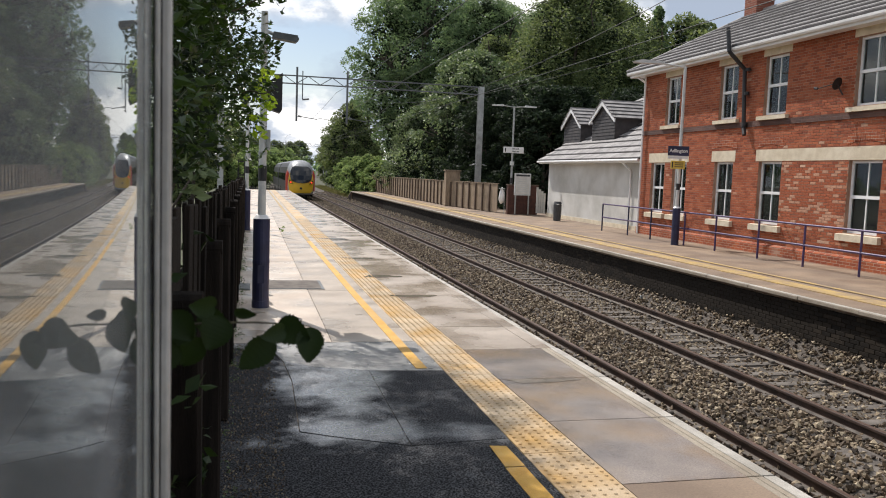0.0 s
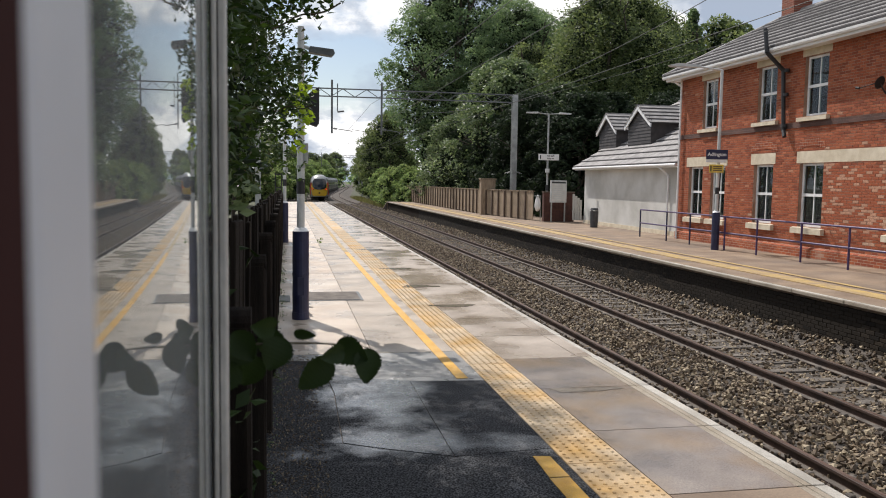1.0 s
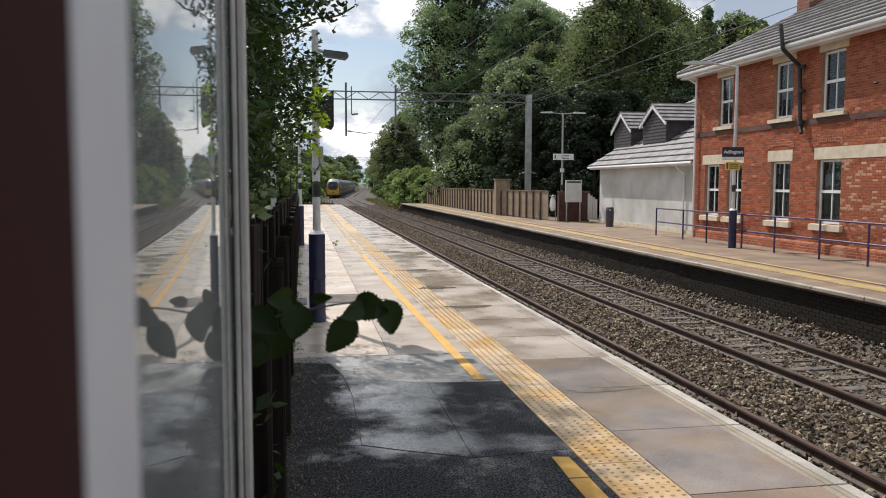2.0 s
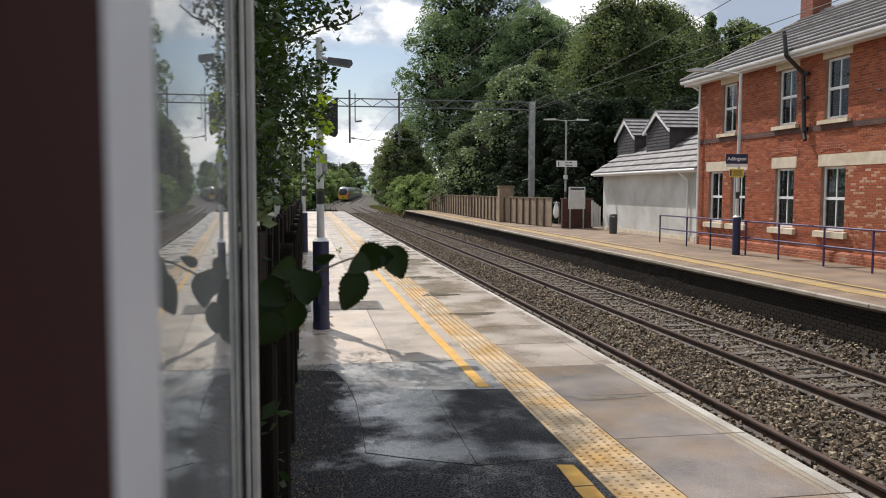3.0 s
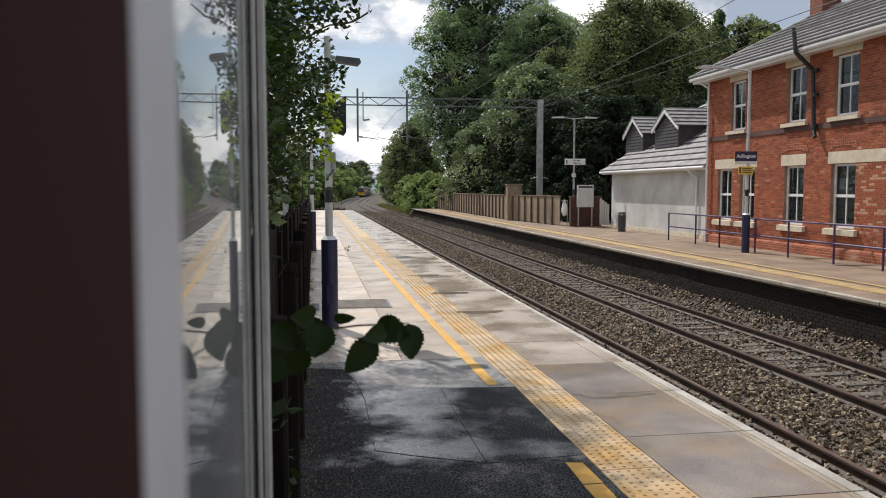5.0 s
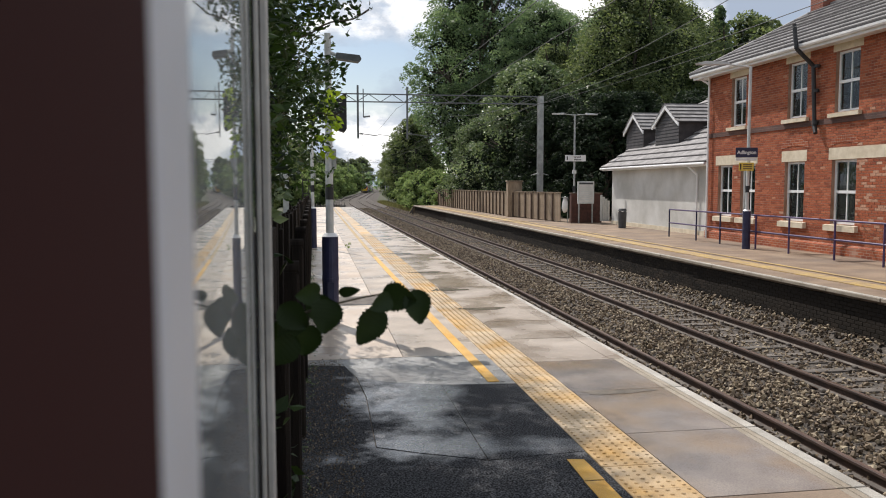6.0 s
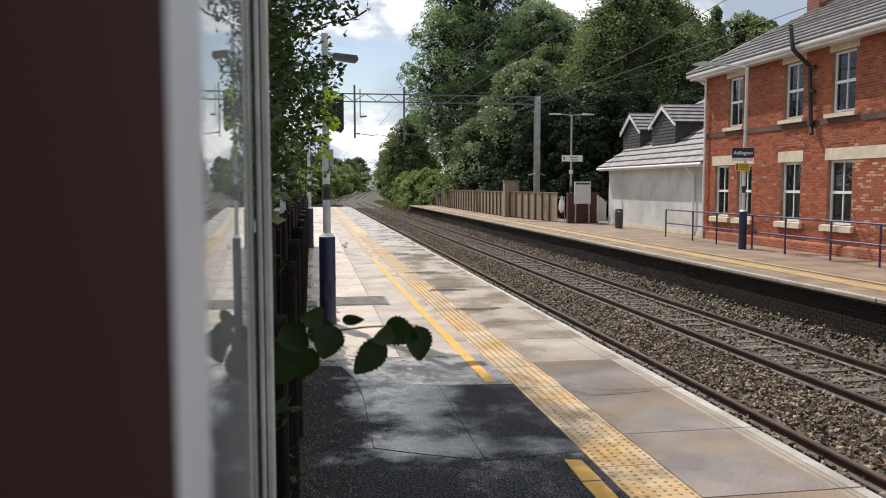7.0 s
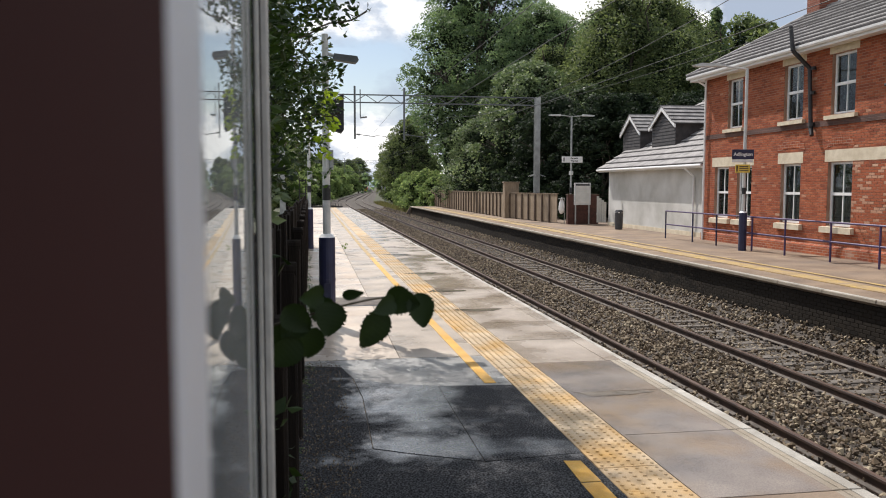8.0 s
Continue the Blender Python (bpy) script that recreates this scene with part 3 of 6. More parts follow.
def make_near_platform():
    pf = thing("platform_near", "station platform with pale paving, tactile strip and worn asphalt", "platform", (0, 0, 0), "", "structure")
    part("platform_body", pr([(-3.0, -1.3), (NEAR_EDGE - 0.12, -1.3), (NEAR_EDGE - 0.12, -0.10), (NEAR_EDGE - 0.05, -0.03), (NEAR_EDGE - 0.3, -0.008), (-3.0, -0.008)], 1, -10, 75.5), M_JOINT, pf)
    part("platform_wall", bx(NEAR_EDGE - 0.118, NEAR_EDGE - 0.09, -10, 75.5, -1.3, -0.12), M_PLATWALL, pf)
    # worn asphalt surface from the fence to the paving, laid in long bays
    y = 9.1
    while y < 75:
        d = random.uniform(2.6, 4.2)
        y1 = min(75.4, y + d)
        part("paving_bay", bx(-0.35, 0.98, y, y1 - 0.012, -0.05, 0.0), M_PAVE, pf)
        xa, xb = tactile_x(y) - 0.228, tactile_x(y1) - 0.228
        bm = pr([(0.992, y), (xa, y), (xb, y1 - 0.012), (0.992, y1 - 0.012)], 2, -0.05, -0.001)
        part("paving_bay", bm, M_ASPHALT, pf)
        y = y1
    part("asphalt_bay", bx(-3.0, -0.362, -10, 75.4, -0.05, -0.004), M_GROUND, pf)
    # dark wet repairs
    for pts, dz in (([(-0.35, -10), (1.952, -10), (1.952, 5.16), (1.36, 5.17), (0.52, 5.09), (-0.35, 5.0)], 0.002),
                    ([(-0.35, 5.008), (0.52, 5.098), (1.36, 5.178), (1.952, 5.168), (1.952, 5.60), (1.21, 5.52), (0.75, 5.75), (0.44, 5.93), (-0.35, 6.02)], -0.001),
                    ([(-0.35, 6.026), (0.436, 5.938), (0.452, 7.4), (0.40, 8.2), (0.30, 8.75), (-0.35, 8.9)], -0.002),
                    ([(0.443, 5.936), (0.75, 5.757), (1.203, 5.530), (1.205, 6.6), (1.212, 7.75), (0.72, 7.92), (0.407, 8.2), (0.459, 7.4)], 0.003),
                    ([(1.211, 5.529), (1.952, 5.608), (1.952, 7.68), (1.219, 7.745), (1.213, 6.6)], 0.001)):
        part("asphalt_repair", pr(pts, 2, -0.05, dz), M_ASPHALT_FILM if dz == 0.003 else M_ASPHALT_WET, pf, "dark wet asphalt repair")
    part("asphalt_bay", pr([(0.41, 8.207), (0.72, 7.928), (1.215, 7.757), (1.952, 7.688), (1.952, 9.085), (0.6, 9.085), (-0.35, 9.085), (-0.35, 8.907), (0.303, 8.757)], 2, -0.05, -0.001), M_ASPHALT_GREY, pf, "grey gravelly asphalt")
    # tactile slabs with blisters near by, plain further off
    g = bmesh.new()
    box(g, -0.222, 0.222, -0.222, 0.222, -0.05, 0.0, 0.003)
    for i in range(6):
        for j in range(6):
            cx, cy = -0.185 + 0.074 * i, -0.185 + 0.074 * j
            a = [g.verts.new((cx + 0.016 * math.cos(k * math.pi / 4), cy + 0.016 * math.sin(k * math.pi / 4), 0.0)) for k in range(8)]
            b = [g.verts.new((cx + 0.010 * math.cos(k * math.pi / 4), cy + 0.010 * math.sin(k * math.pi / 4), 0.0075)) for k in range(8)]
            for k in range(8):
                g.faces.new((a[k], a[(k + 1) % 8], b[(k + 1) % 8], b[k]))
            g.faces.new(b)
    near = part("tactile_slab", g, M_TACTILE, pf)
    far = None
    y = -9.3
    near.matrix_basis = pose(tactile_x(y), y, 0.002)
    while y < 75:
        y += 0.448
        m = pose(tactile_x(y), y, random.uniform(-0.001, 0.003), random.uniform(-0.15, 0.15), random.uniform(-0.15, 0.15), 0)
        if y < 32:
            same_part("tactile_slab", near, pf, m)
        elif far is None:
            far = part("tactile_slab", bx(-0.222, 0.222, -0.222, 0.222, -0.05, 0.002), M_TACTILE, pf)
            far.matrix_basis = m
        else:
            same_part("tactile_slab", far, pf, m)
    # coping slabs and white nosing
    y = -8.67
    while y < 75:
        y1 = y + 1.33
        xa, xb = tactile_x(y) + 0.228, tactile_x(y1) + 0.228
        bm = pr([(xa, y), (3.31 if y < 8.5 else 3.27, y), (3.31 if y < 8.5 else 3.27, y1 - 0.014), (xb, y1 - 0.014)], 2, -0.08, random.uniform(-0.002, 0.002))
        part("coping_slab", bm, M_COPING_WET if 4.2 < y < 8.2 else M_COPING if y > 4 else M_FARTOP, pf)
        wide = y < 8.5
        if wide:
            for a, b in ((3.315, 3.365), (3.373, 3.42), (3.429, NEAR_EDGE)):
                part("nosing_slab", bx(a, b, y + 0.004, y1 - 0.012, -0.09, 0.003, 0.003), M_WHITE_EDGE if a > 3.41 else M_NOSING, pf)
        else:
            part("nosing_slab", bx(3.275, 3.445, y + 0.004, y1 - 0.01, -0.08, 0.001), M_COPING, pf)
            part("nosing_slab", bx(3.449, NEAR_EDGE + random.uniform(-0.012, 0.012), y + 0.003, y1 - 0.006, -0.09, 0.002, 0.004), M_WHITE_EDGE, pf)
        y = y1
    # yellow lines
    y = 7.78
    while y < 74:
        y1 = y + 2.4
        xa, xb = tactile_x(y) - 0.43, tactile_x(y1) - 0.43
        part("yellow_line", pr([(xa - 0.058, y), (xa + 0.058, y), (xb + 0.058, y1), (xb - 0.058, y1)], 2, 0.001, 0.005), M_YELLOW if y < 22 else M_WORN_YELLOW, pf)
        y = y1
    part("yellow_line", pr([(1.74, -9.0), (1.88, -9.0), (1.88, 5.0), (1.74, 5.0)], 2, 0.002, 0.006), M_YELLOW, pf)
    part("yellow_line", pr([(1.745, 5.02), (1.885, 5.02), (1.88, 5.42), (1.76, 5.44)], 2, 0.002, 0.006), M_YELLOW, pf)
    part("end_ramp", pr([(75.5, -1.3), (75.5, -0.01), (82, -1.25), (82, -1.3)], 0, -3, NEAR_EDGE), M_ASPHALT, pf)


make_near_platform()


def make_hatch(at, w, d):
    h = thing("drain_cover", "grey metal inspection cover set in the platform paving", "inspection cover", at, "platform covers")
    part("frame", bx(0, w, 0, d, -0.02, 0.006, 0.002), M_GANTRY, h)
    part("plate", bx(0.05, w - 0.05, 0.05, d - 0.05, 0.003, 0.012, 0.002), M_SLEEPER, h)


make_hatch((0.12, 13.2, 0.001), 1.15, 1.05)
g = thing("drain_grate", "slatted pale metal drain grate by the fence", "drain grate", (-0.14, 13.1, 0.001))
part("frame", bx(0, 0.22, 0, 0.7, -0.02, 0.006), M_GANTRY, g)
for i in range(8):
    part("slat", bx(0.01, 0.21, 0.04 + i * 0.083, 0.08 + i * 0.083, 0.006, 0.02), M_GALV, g)


# ---- far platform ----
def make_far_platform():
    pf = thing("platform_far", "opposite platform of brown asphalt with a near-black brick face", "platform", (0, 0, 0), "", "structure")
    part("platform_body", pr([(FAR_EDGE + 0.16, -1.3), (22, -1.3), (22, -0.012), (FAR_EDGE + 0.16, -0.012)], 1, -10, 79), M_FARTOP, pf)
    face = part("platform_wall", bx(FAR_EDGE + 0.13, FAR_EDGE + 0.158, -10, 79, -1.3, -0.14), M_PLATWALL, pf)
    y = -10.0
    while y < 79:
        y1 = min(79, y + 1.5)
        part("coping_slab", bx(FAR_EDGE + random.uniform(-0.012, 0.012), FAR_EDGE + 0.13, y, y1 - 0.012, -0.07, 0.0, 0.008), M_NOSING, pf)
        part("white_line", bx(FAR_EDGE + 0.012, FAR_EDGE + 0.10, y, y1 - 0.012, 0.001, 0.005), M_WHITE_EDGE, pf)
        part("coping_slab", bx(FAR_EDGE + 0.135, FAR_EDGE + 0.75, y, y1 - 0.01, -0.12, 0.0), M_FARTOP, pf)
        y = y1
    first = None
    y = 6.0
    while y < 76:
        if first is None:
            first = part("tactile_slab", bx(-0.222, 0.222, -0.222, 0.222, -0.05, 0.008), M_WORN_YELLOW, pf)
            first.matrix_basis = pose(10.62, y, 0)
        else:
            same_part("tactile_slab", first, pf, pose(10.62, y, random.uniform(0, 0.003)))
        y += 0.45
    part("yellow_line", bx(11.12, 11.26, 6, 76, 0.0, 0.006), M_WORN_YELLOW, pf)
    part("end_ramp", pr([(79, -1.3), (79, -0.012), (84, -1.2), (84, -1.3)], 0, FAR_EDGE, 12.3), M_FARTOP, pf)
    part("end_wall", pr([(79, -1.3), (79, -0.14), (84, -1.25), (84, -1.3)], 0, FAR_EDGE - 0.02, FAR_EDGE - 0.002), M_PLATWALL, pf)
    return face


FAR_FACE = make_far_platform()


# ---- brick station house ----
def holed_wall(y0, y1, z0, z1, holes, x, depth):
    """A wall in the plane x, its face towards lower x, with openings through it."""
    ys = sorted({y0, y1, *[h[0] for h in holes], *[h[1] for h in holes]})
    zs = sorted({z0, z1, *[h[2] for h in holes], *[h[3] for h in holes]})
    bm = bmesh.new()

    def quad(*p):
        bm.faces.new([bm.verts.new(c) for c in p])
    for a, b in zip(ys, ys[1:]):
        for c, d in zip(zs, zs[1:]):
            if any(h[0] <= a and b <= h[1] and h[2] <= c and d <= h[3] for h in holes):
                continue
            quad((x, a, c), (x, a, d), (x, b, d), (x, b, c))
            quad((x + depth, a, c), (x + depth, b, c), (x + depth, b, d), (x + depth, a, d))
    for a, b, c, d in holes:
        quad((x, a, c), (x, a, d), (x + depth, a, d), (x + depth, a, c))
        quad((x, b, c), (x + depth, b, c), (x + depth, b, d), (x, b, d))
        quad((x, a, d), (x, b, d), (x + depth, b, d), (x + depth, a, d))
        quad((x, a, c), (x + depth, a, c), (x + depth, b, c), (x, b, c))
    return bm


def brick_box(y0, y1, z0, z1, out, rng):
    """The five faces of a brick that stands proud of the wall towards lower x, its corners a little worn."""
    j = rng.uniform(0, 0.0025, 8)
    v = [(-out, y0 + 0.004, z0 + 0.003), (-out, y1 - 0.004, z0 + 0.003 + j[0]), (-out, y1 - 0.004 - j[1], z1 - 0.003), (-out, y0 + 0.004 + j[2], z1 - 0.003),
         (0.002, y0, z0), (0.002, y1, z0), (0.002, y1, z1), (0.002, y0, z1)]
    return v, [(0, 3, 2, 1), (0, 1, 5, 4), (1, 2, 6, 5), (2, 3, 7, 6), (3, 0, 4, 7)]


def lay_bricks(wall, x, ya, yb, za, zb, holes=(), mats=None, near=True, seed=40):
    """Stretcher bond in 75 mm courses: single bricks in the worn stretch nearest the railway, the rest joined."""
    rng = np.random.default_rng(seed)
    red, pale = mats or (M_BRICK_PIECE, M_BRICK_PALE)
    joined = {red: ([], []), pale: ([], [])}
    row, z = 0, za
    while z + 0.065 < zb:
        y = ya - (0.1125 if row % 2 else 0)
        while y < yb:
            a, b, zm = max(y, ya), min(y + 0.213, yb), z + 0.032
            y += 0.225
            for h in holes:
                if h[2] - 0.03 < zm < h[3] + 0.03:
                    if h[0] < (a + b) / 2 < h[1]:
                        a, b = (a, h[0] - 0.004) if a < h[0] else (h[1] + 0.004, b)
                    else:
                        a, b = (a, min(b, h[0])) if a < h[0] else (max(a, h[1]) if a < h[1] else a, b)
            if b - a < 0.04:
                continue
            worn = near and 17.2 < a < 19.8 and 0.5 < zm < 2.6
            edge = near and not worn and (17.2 < a < 20.0 and 0.3 < zm < 3.2 or a < 17.2 and zm < 2.6)
            m = pale if rng.uniform() < (0.27 if worn else 0.06 if edge else 0.010) else red
            v, f = brick_box(a, b, z, z + 0.065, rng.uniform(0.004, 0.008), rng)
            v = [(p[0] + x, p[1], p[2]) for p in v]
            if worn and 0.85 < zm < 2.45 and a > 17.3 or not near and 12.0 < a < 19.0 and zm > -0.7:
                data_part("brick", v, f, m, wall)
            else:
                vs, fs = joined[m]
                k = len(vs)
                vs.extend(v)
                fs.extend([tuple(i + k for i in q) for q in f])
        row += 1
        z += 0.075
    for m, (vs, fs) in joined.items():
        if vs:
            tagged(data_part("brickwork", vs, fs, m, wall), kind="stuff")


def brick_piece_mat(name, stops, rough=0.85, spec=0.35):
    """Fired clay: each brick its own shade, with broad weathering and fine grain."""
    m = bpy.data.materials.new(name)
    m.use_nodes = True
    n, l = m.node_tree.nodes, m.node_tree.links
    b, g, r = n["Principled BSDF"], n.new("ShaderNodeNewGeometry"), n.new("ShaderNodeValToRGB")
    b.inputs["Roughness"].default_value, b.inputs["Specular IOR Level"].default_value = rough, spec
    e = r.color_ramp.elements
    e[0].color, e[1].color = (*stops[0], 1), (*stops[-1], 1)
    for i, c in enumerate(stops[1:-1]):
        k = e.new((i + 1) / (len(stops) - 1))
        k.color = (*c, 1)
    l.new(g.outputs["Random Per Island"], r.inputs[0])
    col = r.outputs[0]
    for scale, lo, hi, f in ((0.8, 0.36, 0.62, 0.55), (26.0, 0.30, 0.70, 0.45)):
        t, q, mx = n.new("ShaderNodeTexNoise"), n.new("ShaderNodeMapRange"), n.new("ShaderNodeMix")
        t.inputs["Scale"].default_value, t.inputs["Detail"].default_value = scale, 6
        l.new(g.outputs["Position"], t.inputs["Vector"])
        q.inputs[1].default_value, q.inputs[2].default_value, q.inputs[3].default_value, q.inputs[4].default_value = 0.3, 0.7, lo, hi
        l.new(t.outputs["Fac"], q.inputs[0])
        mx.data_type, mx.blend_type = "RGBA", "OVERLAY"
        mx.inputs["Factor"].default_value = f
        l.new(col, mx.inputs["A"])
        l.new(q.outputs[0], mx.inputs["B"])
        col = mx.outputs["Result"]
    l.new(col, b.inputs["Base Color"])
    return m


M_BRICK_PIECE = brick_piece_mat("red_clay_brick", ((0.21, 0.052, 0.024), (0.30, 0.076, 0.032), (0.345, 0.094, 0.040), (0.39, 0.122, 0.056)))
M_BRICK_PALE = brick_piece_mat("spalled_pale_brick", ((0.42, 0.17, 0.09), (0.47, 0.24, 0.15), (0.52, 0.34, 0.24)))
M_BRICK_NEAR_BLACK = brick_piece_mat("near_black_brick", ((0.010, 0.008, 0.006), (0.018, 0.014, 0.010), (0.034, 0.026, 0.018)), 0.8, 0.2)
M_MORTAR = mat("lime_mortar", (0.27, 0.15, 0.095), (0.38, 0.25, 0.18), 3, 0.95, 0.3, 60, coords="World")

HX = 14.4
LOWER = [(26.42, 27.40), (24.92, 25.85), (22.20, 23.22), (19.86, 20.91), (16.15, 17.25), (12.6, 13.7)]
UPPER = [(25.62, 26.58), (22.20, 23.18), (19.86, 20.88), (16.15, 17.25), (12.6, 13.7)]


def sash_window(parent, y0, y1, z0, z1):
    w = new("window")
    w.parent = parent
    x = HX + 0.10
    f = 0.065
    bm = bmesh.new()
    for a in ((y0, y0 + f, z0, z1), (y1 - f, y1, z0, z1), (y0 + f, y1 - f, z0, z0 + f), (y0 + f, y1 - f, z1 - f, z1)):
        box(bm, x, x + 0.09, *a)
    part("frame", bm, M_WHITE, w)
    zm = (z0 + z1) / 2
    part("meeting_rail", bx(x - 0.01, x + 0.07, y0 + f, y1 - f, zm - 0.04, zm + 0.04), M_WHITE, w)
    for a, b in ((z0 + f, zm - 0.04), (zm + 0.04, z1 - f)):
        part("glazing_bar", bx(x + 0.02, x + 0.05, (y0 + y1) / 2 - 0.018, (y0 + y1) / 2 + 0.018, a, b), M_WHITE, w)
        part("pane", bx(x + 0.032, x + 0.038, y0 + f, y1 - f, a, b), M_WINDOW, w)
    part("curtain", bx(x + 0.45, x + 0.47, y0 - 0.1, y0 + (y1 - y0) * 0.32, z0 - 0.1, z1 + 0.1), M_RENDER, w)
    part("net_curtain", bx(x + 0.14, x + 0.15, y0 + 0.02, y1 - 0.02, z0, zm - 0.05), M_NET, w, "pale net curtain")
    return w


def stone_block(name, parent, y0, y1, z0, z1, out, tilt=0.0):
    part(name, pr([(HX - out, z0), (HX + 0.12, z0), (HX + 0.12, z1), (HX - out, z1 - tilt)], 1, y0, y1), M_STONE, parent)


def make_house():
    h = thing("station_house", "two-storey red brick station house with a grey hipped roof", "house")
    holes = [(a, b, 0.86, 2.64) for a, b in LOWER] + [(a, b, 3.96, 5.62) for a, b in UPPER]
    front = part("wall", holed_wall(9.0, 28.2, -0.7, 5.92, holes, HX, 0.3), M_MORTAR, h)
    lay_bricks(front, HX, 12.0, 28.2, 0.30, 5.85, holes)
    part("wall", bx(HX + 0.3, 20.8, 27.9, 28.2, -0.7, 5.92), M_BRICK_X, h)
    part("wall", bx(HX + 0.3, 20.8, 9.0, 9.3, -0.7, 5.92), M_BRICK_X, h)
    part("wall", bx(20.5, 20.8, 9.3, 27.9, -0.7, 5.92), M_BRICK, h)
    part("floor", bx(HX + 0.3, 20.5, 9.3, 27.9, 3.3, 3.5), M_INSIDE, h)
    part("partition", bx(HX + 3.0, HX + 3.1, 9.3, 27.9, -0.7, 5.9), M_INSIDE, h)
    part("plinth", pr([(HX - 0.07, -0.7), (HX - 0.002, -0.7), (HX - 0.002, 0.30), (HX - 0.07, 0.25)], 1, 9.0, 28.25), M_BRICK, h, "projecting brick plinth")
    part("string_course", bx(HX - 0.035, HX - 0.003, 9.0, 28.22, 3.66, 3.81), M_BANDBRICK, h, "dark brick string course")
    for a, b in LOWER:
        sash_window(h, a, b, 0.86, 2.64)
        stone_block("sill", h, a - 0.16, b + 0.16, 0.66, 0.86, 0.12, 0.04)
    for a, b in UPPER:
        sash_window(h, a, b, 3.96, 5.62)
        stone_block("sill", h, a - 0.15, b + 0.15, 3.82, 3.96, 0.12, 0.03)
        stone_block("lintel", h, a - 0.12, b + 0.12, 5.63, 5.90, 0.012)
    for a, b in ((24.8, 27.6), (22.1, 23.4), (15.95, 21.06), (12.4, 13.9)):
        stone_block("lintel", h, a, b, 2.65, 2.98, 0.012)
    # relieving arches of bricks set upright over the lintels
    for a, b in ((22.0, 23.45), (16.1, 17.4), (19.8, 21.0)):
        n = int((b - a) / 0.08)
        for i in range(n):
            s = (i + 0.5) / n * 2 - 1
            o = part("brick", bx(-0.012, 0.0, -0.034, 0.034, 0, 0.225), M_BRICK, h) if i == 0 and a == 22.0 else same_part("brick", first, h, pose(0, 0, 0))
            if i == 0 and a == 22.0:
                first = o
            o.matrix_basis = pose(HX - 0.003, a + (b - a) * (i + 0.5) / n, 3.02 + 0.10 * (1 - s * s), s * 16, 0, 0)
    # soffit, fascia, gutter
    part("soffit", bx(13.98, HX - 0.003, 9.0, 28.6, 5.83, 5.87), M_WHITE, h)
    part("soffit", bx(HX, 20.8, 28.21, 28.6, 5.83, 5.87), M_WHITE, h)
    part("fascia", bx(13.95, 13.978, 9.0, 28.62, 5.80, 5.98), M_WHITE, h)
    part("fascia", bx(13.98, 21.0, 28.605, 28.63, 5.80, 5.98), M_WHITE, h)
    bm = bmesh.new()
    prism(bm, [(13.83, 5.98), (13.835, 5.92), (13.865, 5.875), (13.905, 5.875), (13.94, 5.92), (13.945, 5.98), (13.93, 5.98), (13.915, 5.93), (13.89, 5.9), (13.875, 5.9), (13.85, 5.93), (13.845, 5.98)], 1, 9.0, 28.7)
    part("gutter", bm, M_WHITE, h)
    # hipped roof laid in overlapping courses
    ex, rx, ez, rz, ey, hy = 13.86, 17.4, 5.98, 8.02, 28.72, 26.2
    n = 10
    for i in range(n):
        s0, s1 = i / n, (i + 1) / n + 0.012
        def p(s, lift):
            return ex + (rx - ex) * s, ez + (rz - ez) * s + lift, ey + (hy - ey) * s
        (xa, za, ya), (xb, zb, yb) = p(s0, 0.10), p(min(1, s1), 0.012)
        bm = bmesh.new()
        v = [bm.verts.new(c) for c in ((xa, 8.8, za), (xa, ya, za), (xb, yb, zb), (xb, 8.8, zb), (xa, 8.8, za - 0.10), (xa, ya, za - 0.10))]
        bm.faces.new((v[0], v[3], v[2], v[1]))
        bm.faces.new((v[0], v[1], v[5], v[4]))
        xo = 2 * rx - xa
        xo2 = 2 * rx - xb
        w = [bm.verts.new(c) for c in ((xa, ya, za), (xo, ya, za), (xo2, yb, zb), (xb, yb, zb), (xa, ya, za - 0.10), (xo, ya, za - 0.10))]
        bm.faces.new((w[0], w[3], w[2], w[1]))
        bm.faces.new((w[0], w[1], w[5], w[4]))
        part("tile_course", bm, M_SLATE, h)
        # dark strip paints the shadow line below each tile course
        part("course_shadow_strip", bx(xa - 0.006, xa - 0.002, 8.8, ya, za - 0.115, za - 0.03), M_SLATE_DARK, h)
    part("roof_deck", pr([(ex + 0.1, ez - 0.04), (2 * rx - ex, ez - 0.04), (rx, rz - 0.06)], 1, 8.8, hy), M_SLATE_DARK, h)
    part("ridge", tb((rx, 8.8, rz), (rx, hy, rz), 0.10, n=8), M_SLATE, h)
    part("hip", tb((rx, hy, rz), (ex, ey, ez + 0.03), 0.08, n=8), M_SLATE, h)
    bm = bx(17.05, 17.75, 25.55, 26.25, 7.2, 8.72)
    box(bm, 17.00, 17.80, 25.50, 26.30, 8.72, 8.82)
    box(bm, 16.96, 17.84, 25.46, 26.34, 8.82, 8.92)
    part("chimney", bm, M_CHIMNEY, h, "brick chimney stack")
    # black soil pipe with an offset, white corner downpipe
    bm = bmesh.new()
    pts = [(13.77, 21.95, 6.56), (13.77, 21.82, 5.86), (14.26, 21.72, 5.36), (14.29, 21.62, 3.62), (14.25, 21.5, 3.42)]
    for a, b in zip(pts, pts[1:]):
        tube(bm, a, b, 0.06, n=10)
    for z in (5.3, 4.6, 3.7):
        tube(bm, (14.30, 21.6, z), (14.30, 21.6, z + 0.09), 0.075, n=10)
    part("soil_pipe", bm, M_BLACK, h, "black cast soil pipe")
    bm = tb((14.30, 28.05, 5.85), (14.30, 28.05, 0.0), 0.04, n=10)
